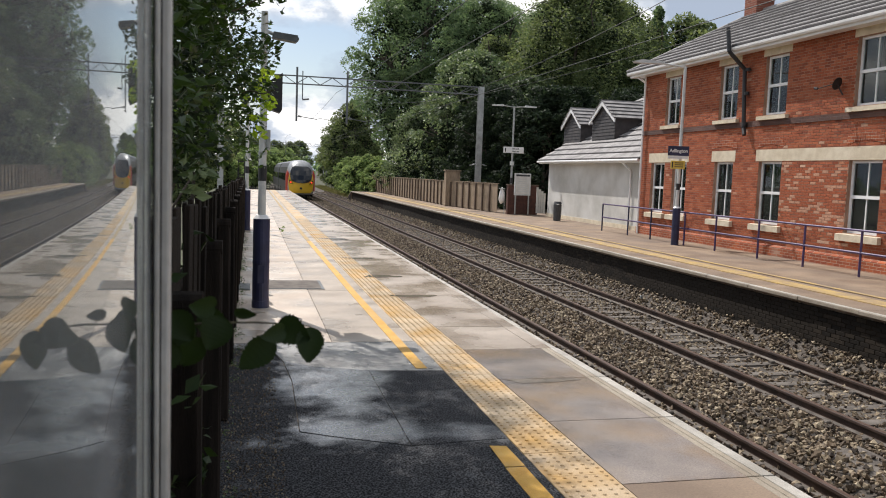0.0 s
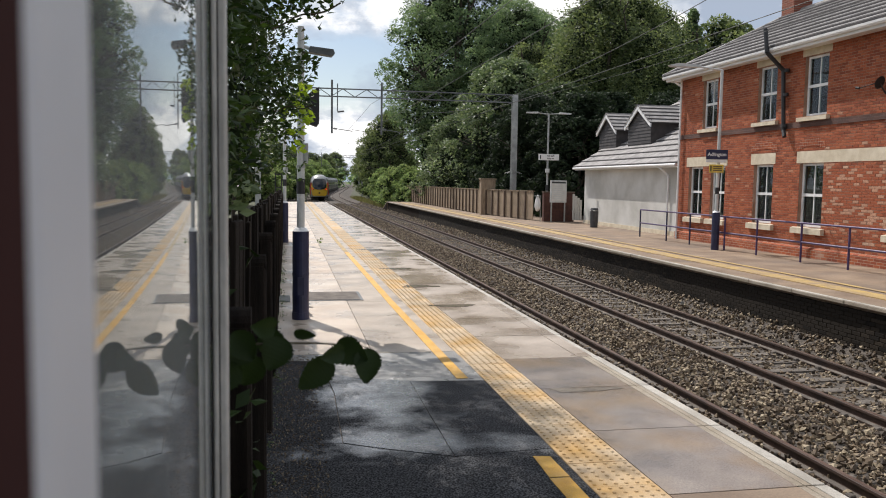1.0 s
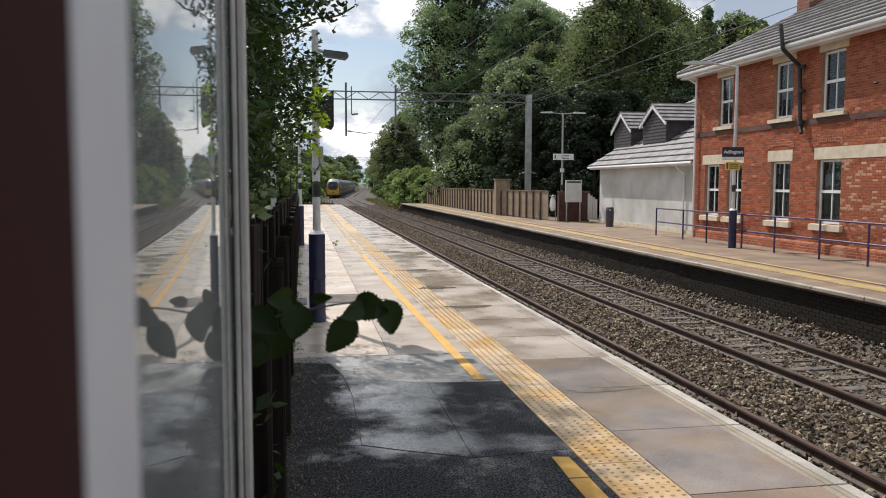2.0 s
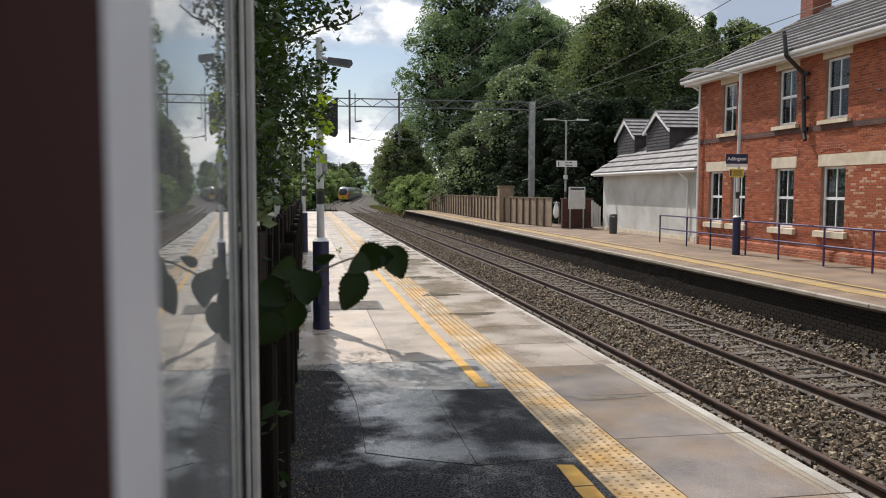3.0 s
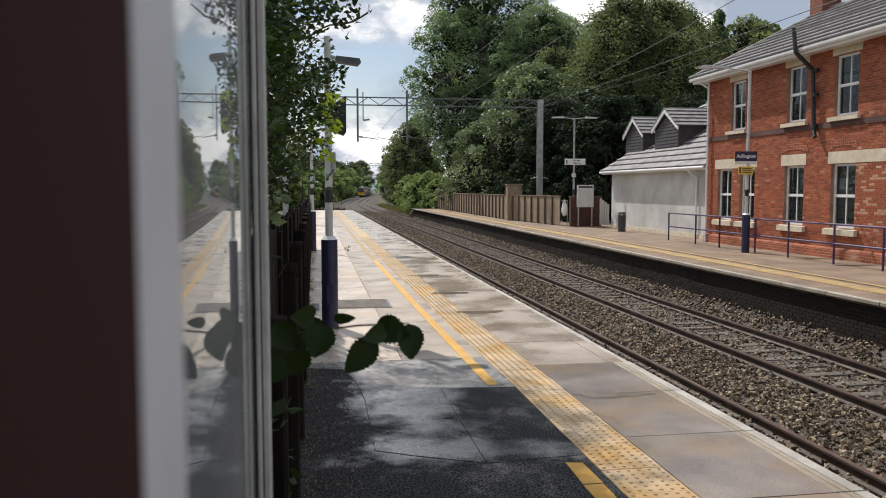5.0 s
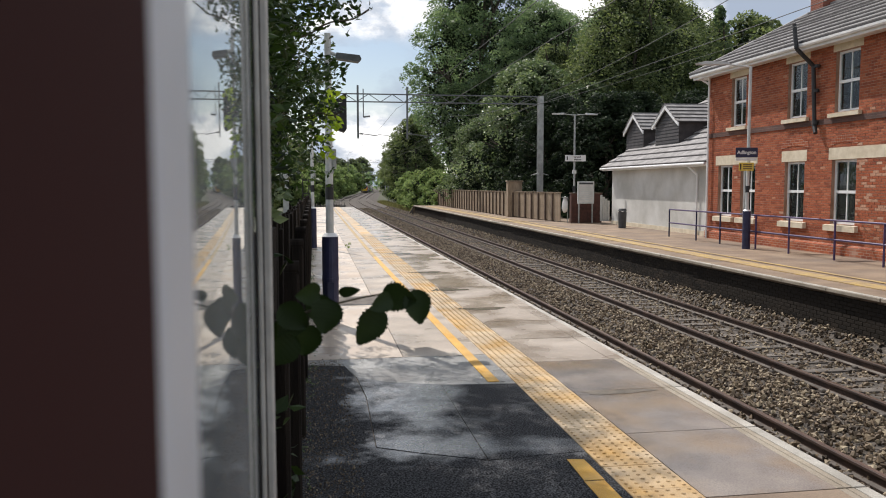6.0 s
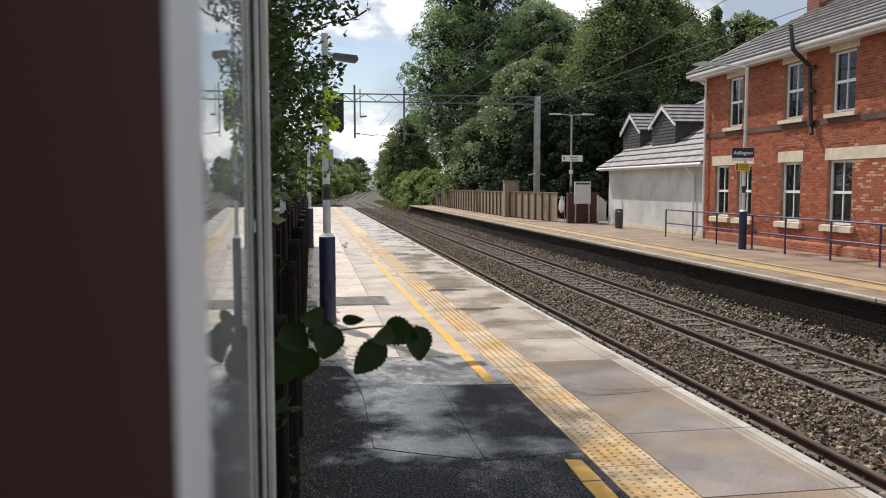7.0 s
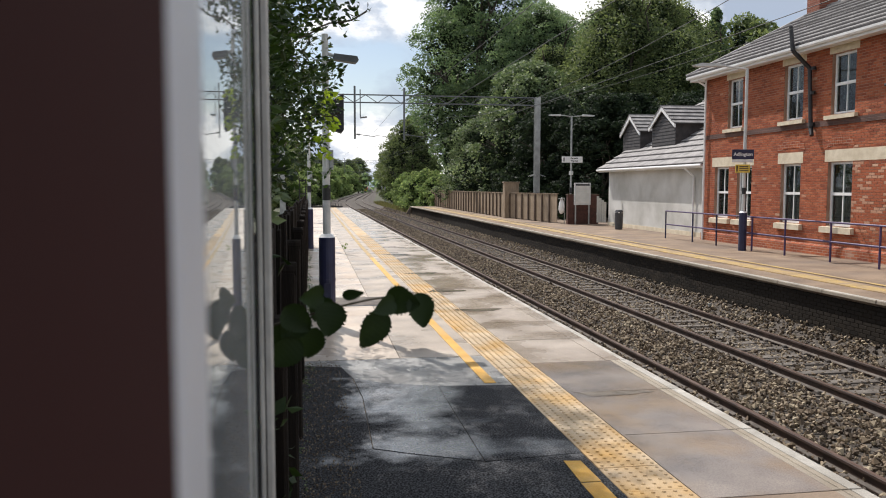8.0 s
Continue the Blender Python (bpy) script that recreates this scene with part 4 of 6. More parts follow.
    tube(bm, (13.95, 28.3, 5.9), (14.30, 28.05, 5.6), 0.04, n=10)
    part("downpipe", bm, M_WHITE, h, "white corner downpipe")
    part("downpipe", tb((14.30, 14.9, 5.85), (14.30, 14.9, -0.3), 0.045, n=10), M_WHITE, h)
    d = new("satellite_dish")
    d.parent = h
    d.location = (14.22, 17.7, 4.55)
    bm = bmesh.new()
    bmesh.ops.create_uvsphere(bm, u_segments=16, v_segments=8, radius=0.42)
    bmesh.ops.delete(bm, geom=[v for v in bm.verts if v.co.z > -0.30], context="VERTS")
    bmesh.ops.transform(bm, matrix=Matrix.Translation((0, 0, 0.36)), verts=bm.verts)
    bmesh.ops.transform(bm, matrix=pose(0, 0, 0, -67, 0, 12), verts=bm.verts)
    part("dish", bm, M_BLACK, d)
    bm = tb((0, 0, 0), (-0.28, 0.32, -0.12), 0.012, n=6)
    tube(bm, (-0.28, 0.32, -0.12), (-0.30, 0.42, -0.10), 0.03, n=8)
    part("feed_arm", bm, M_BLACK, d)
    part("bracket", tb((0.02, 0, -0.02), (0.17, -0.05, -0.28), 0.02, n=6), M_BLACK, d)


make_house()
lay_bricks(FAR_FACE, FAR_EDGE + 0.13, 6.0, 60.0, -0.96, -0.13, (), (M_BRICK_NEAR_BLACK, M_BRICK_NEAR_BLACK), False, 41)


def make_annex():
    a = thing("annex_building", "low white rendered annex with grey tiles and two dormers", "building")
    X = 14.95
    part("wall", bx(X, X + 0.25, 28.7, 39.4, -0.3, 2.75), M_RENDER, a)
    part("wall", pr([(X + 0.25, -0.3), (22, -0.3), (22, 6.3), (X + 0.25, 2.78)], 1, 39.15, 39.4), M_RENDER, a)
    part("wall", bx(21.8, 22, 28.7, 39.15, -0.3, 6.0), M_RENDER, a)
    part("plinth", bx(X - 0.03, X - 0.003, 28.7, 39.42, -0.3, 0.16), M_STONE, a, "stained cement plinth")
    part("fascia", bx(14.58, 14.62, 28.7, 39.9, 2.66, 2.80), M_WHITE, a)
    part("soffit", bx(14.62, X, 28.7, 39.9, 2.70, 2.72), M_WHITE, a)
    part("gutter", tb((14.52, 28.7, 2.76), (14.52, 39.95, 2.76), 0.06, n=10), M_WHITE, a)
    bm = tb((14.52, 30.2, 2.72), (14.87, 30.0, 2.35), 0.04, n=8)
    tube(bm, (14.87, 30.0, 2.35), (14.87, 30.0, 0.0), 0.04, n=8)
    part("downpipe", bm, M_WHITE, a)
    n = 14
    x0, x1, z0, z1 = 14.5, 20.6, 2.80, 6.6
    for i in range(n):
        s0, s1 = i / n, (i + 1) / n + 0.01
        xa, xb = x0 + (x1 - x0) * s0, x0 + (x1 - x0) * s1
        za, zb = z0 + (z1 - z0) * s0 + 0.085, z0 + (z1 - z0) * s1 + 0.01
        y = 28.6
        while y < 39.9:
            y1 = min(39.9, y + 0.84)
            if i < 6:
                part("roof_tile", pr([(xa, za), (xb, zb), (xb, zb - 0.04), (xa, za - 0.04)], 1, y, y1 - 0.01), M_SLATE, a)
            y = y1
        # shadow under the annex courses, laid on as a dark strip
        part("course_shadow_strip", bx(xa - 0.006, xa - 0.002, 28.6, 39.9, za - 0.075, za - 0.025), M_SLATE_DARK, a)
        if i >= 6:
            part("roof_tile_course", pr([(xa, za), (xb, zb), (xb, zb - 0.04), (xa, za - 0.04)], 1, 28.6, 39.9), M_SLATE, a)
    for y0, y1, zb, ze, zp in ((39.0, 41.2, 3.2, 4.65, 5.42), (35.1, 37.6, 3.4, 4.75, 5.50)):
        d = new("dormer")
        d.parent = a
        y0, y1 = y0 - 1.0, y1 - 1.0
        ym = (y0 + y1) / 2
        part("body", pr([(y0, zb - 0.3), (y1, zb - 0.3), (y1, ze), (ym, zp - 0.06), (y0, ze)], 0, 16.02, 19.5), M_SLATE_DARK, d)
        z = zb
        while z < zp - 0.15:
            f = 1 if z < ze else max(0.05, (zp - z) / (zp - ze))
            part("cladding_board", pr([(15.985, z), (16.018, z), (16.018, z + 0.145), (16.005, z + 0.145)], 1, ym - (ym - y0) * f, ym + (y1 - ym) * f), M_SLATE_DARK, d)
            z += 0.15
        for s, ya in ((-1, y0 - 0.16), (1, y1 + 0.16)):
            part("barge_board", pr([(ya, ze - 0.20), (ya, ze - 0.02), (ym, zp + 0.10), (ym, zp - 0.10)], 0, 15.86, 15.92), M_WHITE, d)
            for j in range(5):
                a0, a1 = j / 5, (j + 1) / 5 + 0.03
                pa = (ya + (ym - ya) * a0, ze - 0.04 + (zp + 0.12 - ze + 0.04) * a0 + 0.07)
                pb = (ya + (ym - ya) * a1, ze - 0.04 + (zp + 0.12 - ze + 0.04) * a1 + 0.01)
                part("roof_course", pr([pa, pb, (pb[0], pb[1] - 0.04), (pa[0], pa[1] - 0.04)], 0, 15.84, 20.2), M_SLATE, d)
                # dormer courses get their edge shadow as a dark strip too
                part("course_shadow_strip", bx(15.85, 20.2, pa[0] + s * 0.002 - 0.002, pa[0] + s * 0.002 + 0.002, pa[1] - 0.06, pa[1] - 0.015), M_SLATE_DARK, d)


make_annex()


def track_bits():
    s = thing("concrete_cover_slab", "flat grey concrete cover slab lying in the ballast", "cover slab", (6.72, 7.25, -1.06))
    s.rotation_euler = (radians(1.5), radians(-2), radians(4))
    part("slab", bx(-0.32, 0.32, -0.55, 0.55, -0.06, 0.0, 0.012), M_SLEEPER, s)
    for x, y in ((9.42, 18.0),):
        p = thing("marker_peg", "small pale marker peg in the ballast by the platform wall", "marker", (x, y, -1.14), "track markers")
        part("peg", bx(-0.035, 0.035, -0.02, 0.02, 0, 0.30, 0.006), M_GALV, p)
        part("base", bx(-0.06, 0.06, -0.05, 0.05, 0, 0.06, 0.01), M_SLEEPER, p)


track_bits()


def coping_streaks():
    """Dark glossy streaks that lie across the coping."""
    rng = np.random.default_rng(77)
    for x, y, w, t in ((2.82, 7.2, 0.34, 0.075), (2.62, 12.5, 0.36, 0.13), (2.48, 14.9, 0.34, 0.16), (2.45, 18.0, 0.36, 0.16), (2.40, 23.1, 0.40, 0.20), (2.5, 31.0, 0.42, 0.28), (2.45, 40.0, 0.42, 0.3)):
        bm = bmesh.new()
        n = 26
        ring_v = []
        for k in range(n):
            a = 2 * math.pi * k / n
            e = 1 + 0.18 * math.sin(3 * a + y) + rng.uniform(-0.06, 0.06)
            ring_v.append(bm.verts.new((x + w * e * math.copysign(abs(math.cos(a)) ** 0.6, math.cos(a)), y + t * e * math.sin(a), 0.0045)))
        bm.faces.new(ring_v)
        ob = tagged(part("dark_streak", bm, M_DARK_STREAK), "dark glossy streak lying across the platform coping", "puddle", "damp streaks")


coping_streaks()


# ---- platform fittings ----
def lamp_post(at, label, head=True):
    p = thing("lamp_post", label, "lamp post", at, "platform lamp posts")
    bm = tb((0, 0, 0), (0, 0, 1.24), 0.115, n=20)
    tube(bm, (0, 0, 0), (0, 0, 0.10), 0.122, n=20)
    tube(bm, (0, 0, 0.62), (0, 0, 0.66), 0.119, n=20)
    base = part("base_column", bm, M_NAVY, p, "navy blue base column")
    part("access_door", bx(-0.05, 0.05, -0.120, -0.112, 0.35, 0.60, 0.004), M_NAVY, base)
    bm = tb((0, 0, 1.24), (0, 0, 1.29), 0.118, 0.075, n=20)
    part("collar", bm, M_WHITE, p, "white collar")
    part("pole", tb((0, 0, 1.29), (0, 0, 4.05), 0.055, 0.045, n=16), M_POLE, p)
    part("band", tb((0, 0, 1.76), (0, 0, 1.97), 0.058, n=16), M_BLACK, p, "black band")
    part("clamp", tb((0, 0, 2.12), (0, 0, 2.16), 0.062, n=16), M_GALV, p)
    part("junction_box", bx(0.045, 0.10, -0.06, 0.06, 2.18, 2.46, 0.008), M_GALV, p)
    if head:
        part("arm", tb((0, 0, 3.80), (0.16, 0, 3.74), 0.025, n=8), M_POLE, p)
        bm = pr([(0.10, 3.70), (0.42, 3.66), (0.46, 3.70), (0.44, 3.75), (0.12, 3.78)], 1, -0.09, 0.09)
        part("lamp_head", bm, M_GANTRY, p, "flat grey lamp head")
    return p


lp = lamp_post((0.22, 11.5, 0.0), "white lamp post with a navy base column on the platform")
bm = pr([(-0.02, 3.10), (0.19, 3.24), (0.19, 2.74), (0.16, 2.70), (-0.02, 2.76)], 1, -0.05, 0.22)
sp = thing("platform_loudspeaker", "black tapered box fixed to the lamp post pole", "loudspeaker", (0.22, 11.5, 0))
bmesh.ops.translate(bm, verts=bm.verts, vec=(0.06, 0, 0))
part("housing", bm, M_BLACK, sp)
part("bracket", bx(0.03, 0.07, -0.02, 0.02, 2.9, 3.0), M_GALV, sp)
lamp_post((-0.04, 25.8, 0.0), "white lamp post with a navy base column further along", False)


def make_end_gate():
    g = thing("platform_end_gate", "low black barrier of pointed bars at the platform end", "barrier", (0.1, 75.0, 0))
    for i in range(12):
        part("bar", tb((i * 0.24, 0, 0), (i * 0.24, 0, 0.42 if i % 2 else 0.32), 0.05, 0.015, n=6), M_BLACK, g)
    part("bottom_rail", bx(-0.1, 2.8, -0.04, 0.04, 0.02, 0.14), M_BLACK, g)
    for x in (-1.1, -0.55):
        part("post", bx(x - 0.05, x + 0.05, -0.05, 0.05, 0, 2.6), M_BLACK, g)
    part("cross_rail", bx(-1.1, -0.55, -0.03, 0.03, 1.2, 1.3), M_BLACK, g)
    part("cross_rail", bx(-1.1, -0.55, -0.03, 0.03, 2.4, 2.5), M_BLACK, g)


make_end_gate()


def make_railing():
    r = thing("railing", "purple painted tubular railing along the opposite platform", "railing", (13.27, 0, 0))
    ys = [28.95, 26.75, 25.05, 22.85, 21.1, 19.05, 17.2, 15.3, 13.4, 11.5, 9.6]
    for y in ys:
        part("post", tb((0, y, 0), (0, y, 1.03), 0.028, n=10), M_PURPLE if y < 25 else M_NAVY, r)
    for z in (1.03, 0.53):
        part("rail", tb((0, ys[0], z), (0, ys[-1], z), 0.026, n=10), M_PURPLE, r)


make_railing()


def name_sign_post():
    p = thing("sign_lamp_post", "pale lamp post with a navy base and a station name sign", "lamp post", (13.1, 23.1, 0))
    bm = tb((0, 0, -0.05), (0, 0, 1.15), 0.12, n=18)
    part("base_column", bm, M_NAVY, p, "navy blue base column")
    part("collar", tb((0, 0, 1.15), (0, 0, 1.20), 0.12, 0.07, n=18), M_WHITE, p)
    part("pole", tb((0, 0, 1.2), (0, 0, 5.52), 0.055, 0.045, n=14), M_POLE, p)
    part("band", tb((0, 0, 1.72), (0, 0, 1.92), 0.06, n=14), M_BLACK, p)
    part("arm", tb((0, 0, 5.5), (-0.9, 0, 5.58), 0.025, n=8), M_POLE, p)
    part("lamp_head", pr([(-0.75, 5.55), (-1.7, 5.53), (-1.75, 5.58), (-1.5, 5.64), (-0.75, 5.62)], 1, -0.1, 0.1), M_POLE, p)
    s = new("name_board")
    s.parent = p
    s.matrix_basis = pose(-0.10, -0.075, 2.93, 0, 0, -12)
    part("board", bx(-0.33, 0.33, -0.012, 0.012, -0.15, 0.15, 0.004), M_NAVY, s)
    part("trim", bx(-0.33, 0.30, -0.012, 0.012, -0.245, -0.155, 0.004), M_SIGNWHITE, s)
    letters("lettering", "Adlington", 0.145, M_SIGNWHITE, s, pose(0, -0.016, 0.0, 90, 0, 0), "white lettering")
    w = new("warning_sign")
    w.parent = p
    w.matrix_basis = pose(-0.08, -0.075, 2.5, 0, 0, -12)
    part("board", bx(-0.24, 0.20, -0.01, 0.01, -0.125, 0.125, 0.004), M_SIGNYELLOW, w)
    part("symbol", bx(-0.21, -0.17, -0.014, -0.0105, -0.09, 0.09), M_BLACK, w)
    for z in (0.06, 0.0, -0.06):
        part("text_bar", bx(-0.12, 0.15, -0.014, -0.0105, z - 0.014, z + 0.014), M_FENCE_POST, w)


name_sign_post()


def twin_lamp():
    p = thing("twin_lamp_post", "thin grey lamp post with two arms and a white direction sign", "lamp post", (13.47, 41.0, 0))
    part("pole", tb((0, 0, 0), (0, 0, 5.62), 0.06, 0.045, n=12), M_GALV, p)
    part("collar", tb((0, 0, 2.55), (0, 0, 2.75), 0.11, n=12), M_POLE, p)
    part("band", tb((0, 0, 1.6), (0, 0, 1.9), 0.075, n=12), M_BLACK, p)
    for s in (-1, 1):
        part("arm", tb((0, 0, 5.58), (s * 0.7, 0, 5.64), 0.022, n=8), M_GALV, p)
        part("lamp_head", pr([(s * 0.6, 5.60), (s * 1.2, 5.60), (s * 1.22, 5.66), (s * 0.6, 5.70)], 1, -0.09, 0.09), M_POLE, p)
    b = new("direction_sign")
    b.parent = p
    b.matrix_basis = pose(0.03, -0.08, 3.35)
    part("board", bx(-0.56, 0.56, -0.012, 0.012, -0.16, 0.16, 0.004), M_SIGNWHITE, b)
    letters("lettering", "Car park", 0.11, M_BLACK, b, pose(0.1, -0.016, 0.07, 90, 0, 0))
    letters("lettering", "Way out", 0.11, M_BLACK, b, pose(0.1, -0.016, -0.07, 90, 0, 0))
    for x in (-0.45,):
        part("symbol", bx(x - 0.03, x + 0.03, -0.016, -0.0125, -0.1, 0.1), M_BLACK, b)


twin_lamp()


def make_notice():
    n = thing("notice_board", "pale framed notice board on posts with a poster", "notice board", (13.83, 40.2, 0))
    for x in (-0.36, 0.36):
        part("leg", bx(x - 0.03, x + 0.03, -0.03, 0.03, 0, 1.05), M_GALV, n)
    part("frame", bx(-0.44, 0.44, -0.045, 0.045, 1.0, 2.14, 0.01), M_POLE, n)
    part("poster", bx(-0.37, 0.37, -0.052, -0.047, 1.08, 1.98), M_PAPER, n)
    part("heading", bx(-0.37, 0.37, -0.052, -0.047, 1.99, 2.08), M_GREYBOX, n)
    for i in range(7):
        part("text_bar", bx(-0.3, 0.3, -0.056, -0.0525, 1.2 + i * 0.1, 1.225 + i * 0.1), M_POLE, n)
    b = thing("brick_kiosk", "low red-brown brick enclosure behind the notice board", "enclosure", (13.2, 40.6, 0))
    part("wall", bx(0, 1.65, 0, 0.3, 0, 1.5), M_REDBROWN, b)
    part("coping", bx(-0.03, 1.68, -0.03, 0.33, 1.5, 1.56), M_FENCE_POST, b)
    w = thing("waste_sack_holder", "white waste sack hanging on a hoop by the fence", "waste bin", (12.85, 40.6, 0))
    bm = bmesh.new()
    bmesh.ops.create_uvsphere(bm, u_segments=14, v_segments=10, radius=1)
    for v in bm.verts:
        v.co = Vector((v.co.x * 0.15 * (1 - 0.3 * v.co.z), v.co.y * 0.15 * (1 - 0.3 * v.co.z), 0.95 + v.co.z * 0.42 + 0.03 * math.sin(9 * v.co.x + 5 * v.co.y)))
    part("sack", bm, M_SIGNWHITE, w, smooth=True)
    part("hoop", tb((0, 0, 1.30), (0, 0, 1.34), 0.17, n=14), M_GALV, w)
    part("stand", tb((0.19, 0.1, 0), (0.19, 0.1, 1.35), 0.02, n=8), M_GALV, w)
    bn = thing("litter_bin", "dark grey litter bin standing by the white annex", "litter bin", (13.9, 35.3, 0))
    part("body", tb((0, 0, 0), (0, 0, 0.74), 0.17, 0.19, n=16), M_GREYBOX, bn)
    part("hood", tb((0, 0, 0.78), (0, 0, 0.88), 0.20, 0.15, n=16), M_GREYBOX, bn)
    for a in range(4):
        c, s = math.cos(a * 1.57 + 0.7), math.sin(a * 1.57 + 0.7)
        part("hood_post", bx(0.15 * c - 0.02, 0.15 * c + 0.02, 0.15 * s - 0.02, 0.15 * s + 0.02, 0.74, 0.79), M_GREYBOX, bn)
    gt = thing("white_gate", "small white painted gate beside the annex", "gate", (14.55, 40.0, 0))
    for i in range(4):
        part("board", bx(i * 0.13, i * 0.13 + 0.11, -0.02, 0.02, 0.1, 1.45 - 0.1 * i), M_RENDER, gt)
    part("ledge", bx(0, 0.5, 0.021, 0.05, 0.5, 0.6), M_RENDER, gt)


make_notice()


def far_fence():
    f = thing("boundary_fence", "pale weathered board fence with dark posts behind the platform", "fence")
    line = [(12.1, 82.0), (12.1, 50.0), (12.95, 41.6)]
    first_b = first_p = None
    for (xa, ya), (xb, yb) in zip(line, line[1:]):
        d = Vector((xb - xa, yb - ya, 0))
        L = d.length
        rz = math.degrees(math.atan2(d.y, d.x))
        k = int(L / 1.05)
        for i in range(k):
            p = Vector((xa, ya, 0)) + d * (i / k)
            m = pose(p.x, p.y, 0, 0, 0, rz)
            if first_p is None:
                first_p = part("post", bx(-0.055, 0.055, -0.09, 0.05, 0, 1.50), M_FENCE_POST, f)
                first_p.matrix_basis = m
            else:
                same_part("post", first_p, f, m)
            for j in range(7):
                w = (L / k - 0.11) / 7
                q = p + d.normalized() * (0.055 + w * (j + 0.5))
                m = pose(q.x, q.y, random.uniform(-0.02, 0.02), 0, random.uniform(-0.5, 0.5), rz)
                if first_b is None:
                    first_b = part("board", bx(-w / 2 + 0.003, w / 2 - 0.003, -0.012, 0.012, 0.04, 1.53), M_FENCE_PALE, f)
                    first_b.matrix_basis = m
                else:
                    same_part("board", first_b, f, m)
        part("capping", pr([(xa - 0.05, ya), (xa + 0.05, ya), (xb + 0.05, yb), (xb - 0.05, yb)], 2, 1.54, 1.58), M_FENCE_PALE, f)
    c = thing("wooden_cupboard", "tall pale timber equipment cupboard at the fence", "cupboard", (12.0, 49.0, 0))
    part("body", bx(-0.15, 0.75, 0, 0.5, 0, 2.16, 0.01), M_FENCE_PALE, c)
    part("lid", bx(-0.2, 0.8, -0.05, 0.55, 2.16, 2.24, 0.01), M_FENCE_PALE, c)


far_fence()


# ---- overhead line ----
def gantry(y, zt=7.28, xl=-1.6, xr=13.6):
    g = thing("overhead_gantry", "grey steel lattice gantry carrying the overhead wires", "gantry", (bend(y), y, 0), "overhead gantries")
    for z in (zt, zt - 0.45):
        part("boom_chord", bx(xl, xr, -0.05, 0.05, z - 0.032, z + 0.032), M_GANTRY, g)
    bm = bmesh.new()
    n = 22
    for i in range(n):
        x0, x1 = xl + (xr - xl) * i / n, xl + (xr - xl) * (i + 1) / n
        a, b = (zt, zt - 0.45) if i % 2 else (zt - 0.45, zt)
        tube(bm, (x0, 0, a), (x1, 0, b), 0.022, n=6)
    part("lattice", bm, M_GANTRY, g)
    for x in (xl, xr):
        bm = bmesh.new()
        for s in (-1, 1):
            box(bm, x - 0.16, x + 0.16, s * 0.14 - 0.02, s * 0.14 + 0.02, -1.3, zt + 0.02)
        box(bm, x - 0.02, x + 0.02, -0.12, 0.12, -1.3, zt + 0.02)
        part("mast", bm, M_GALV, g, "pale steel H-section mast")
        bm = bmesh.new()
        for k in range(7):
            a = math.pi * k / 6
            tube(bm, (x, 0, 2.75), (x + 0.55 * math.cos(a), -0.55 * math.sin(a), 2.55), 0.012, n=5)
        part("anti_climb_guard", bm, M_GALV, g)
    for cx, top in ((2.6, zt + 0.5), (5.5, zt + 0.45)):
        d = new("drop_tube")
        d.parent = g
        part("tube", tb((cx, 0, top), (cx, 0, 4.70), 0.06, n=10), M_GANTRY, d)
        part("registration_arm", tb((cx + 0.05, 0, 5.0), (cx + 1.2, 0, 4.85), 0.022, n=6), M_GANTRY, d)
        part("steady_arm", tb((cx + 1.15, 0, 4.95), (cx + 1.9, 0, 4.85), 0.014, n=6), M_GANTRY, d)
        bm = bmesh.new()
        for k in range(4):
            tube(bm, (cx + 0.10 + k * 0.05, 0, 4.99 - k * 0.006), (cx + 0.13 + k * 0.05, 0, 4.986 - k * 0.006), 0.065, n=10)
        part("insulator", bm, M_GANTRY, d)
    d = new("hanger")
    d.parent = g
    part("rod", tb((2.92, 0, zt + 0.3), (2.92, 0, 5.97), 0.03, n=8), M_GANTRY, d)
    part("insulator", tb((2.92, 0, 5.95), (3.3, 0, 6.0), 0.05, n=8), M_GANTRY, d)
    return g


gantry(48.0)
for yy in (165.0, 290.0):
    gantry(yy, 7.1)
gantry(-12.0)


def catenary_wire(name, label, x, z, sag, spans, r):
    bm = bmesh.new()
    pts = []
    for a, b in zip(spans, spans[1:]):
        for i in range(12):
            s = i / 12
            y = a + (b - a) * s
            pts.append(Vector((x + bend(y), y, z - 4 * sag * s * (1 - s))))
    for a, b in zip(pts, pts[1:]):
        tube(bm, a, b, r, n=5, caps=False)
    ob = part(name, bm, M_WIRE)
    tagged(ob, label, "overhead wire", "overhead wires")


SPANS = [-60.0, -12.0, 48.0, 112.0, 165.0, 225.0, 290.0]
for cx in (4.86, 8.25):
    catenary_wire("contact_wire", "thin dark overhead contact wire above the track", cx, 4.95, 0.02, SPANS, 0.008)
catenary_wire("catenary_wire", "sagging dark catenary wire above the near track", 4.86, 6.45, 0.5, SPANS, 0.009)
catenary_wire("catenary_wire", "sagging dark catenary wire above the far track", 8.25, 6.07, 0.87, [-28.0, 10.0] + SPANS[2:], 0.009)
catenary_wire("return_wire", "thin dark return conductor on the mast side", 12.6, 6.6, 0.5, SPANS, 0.007)


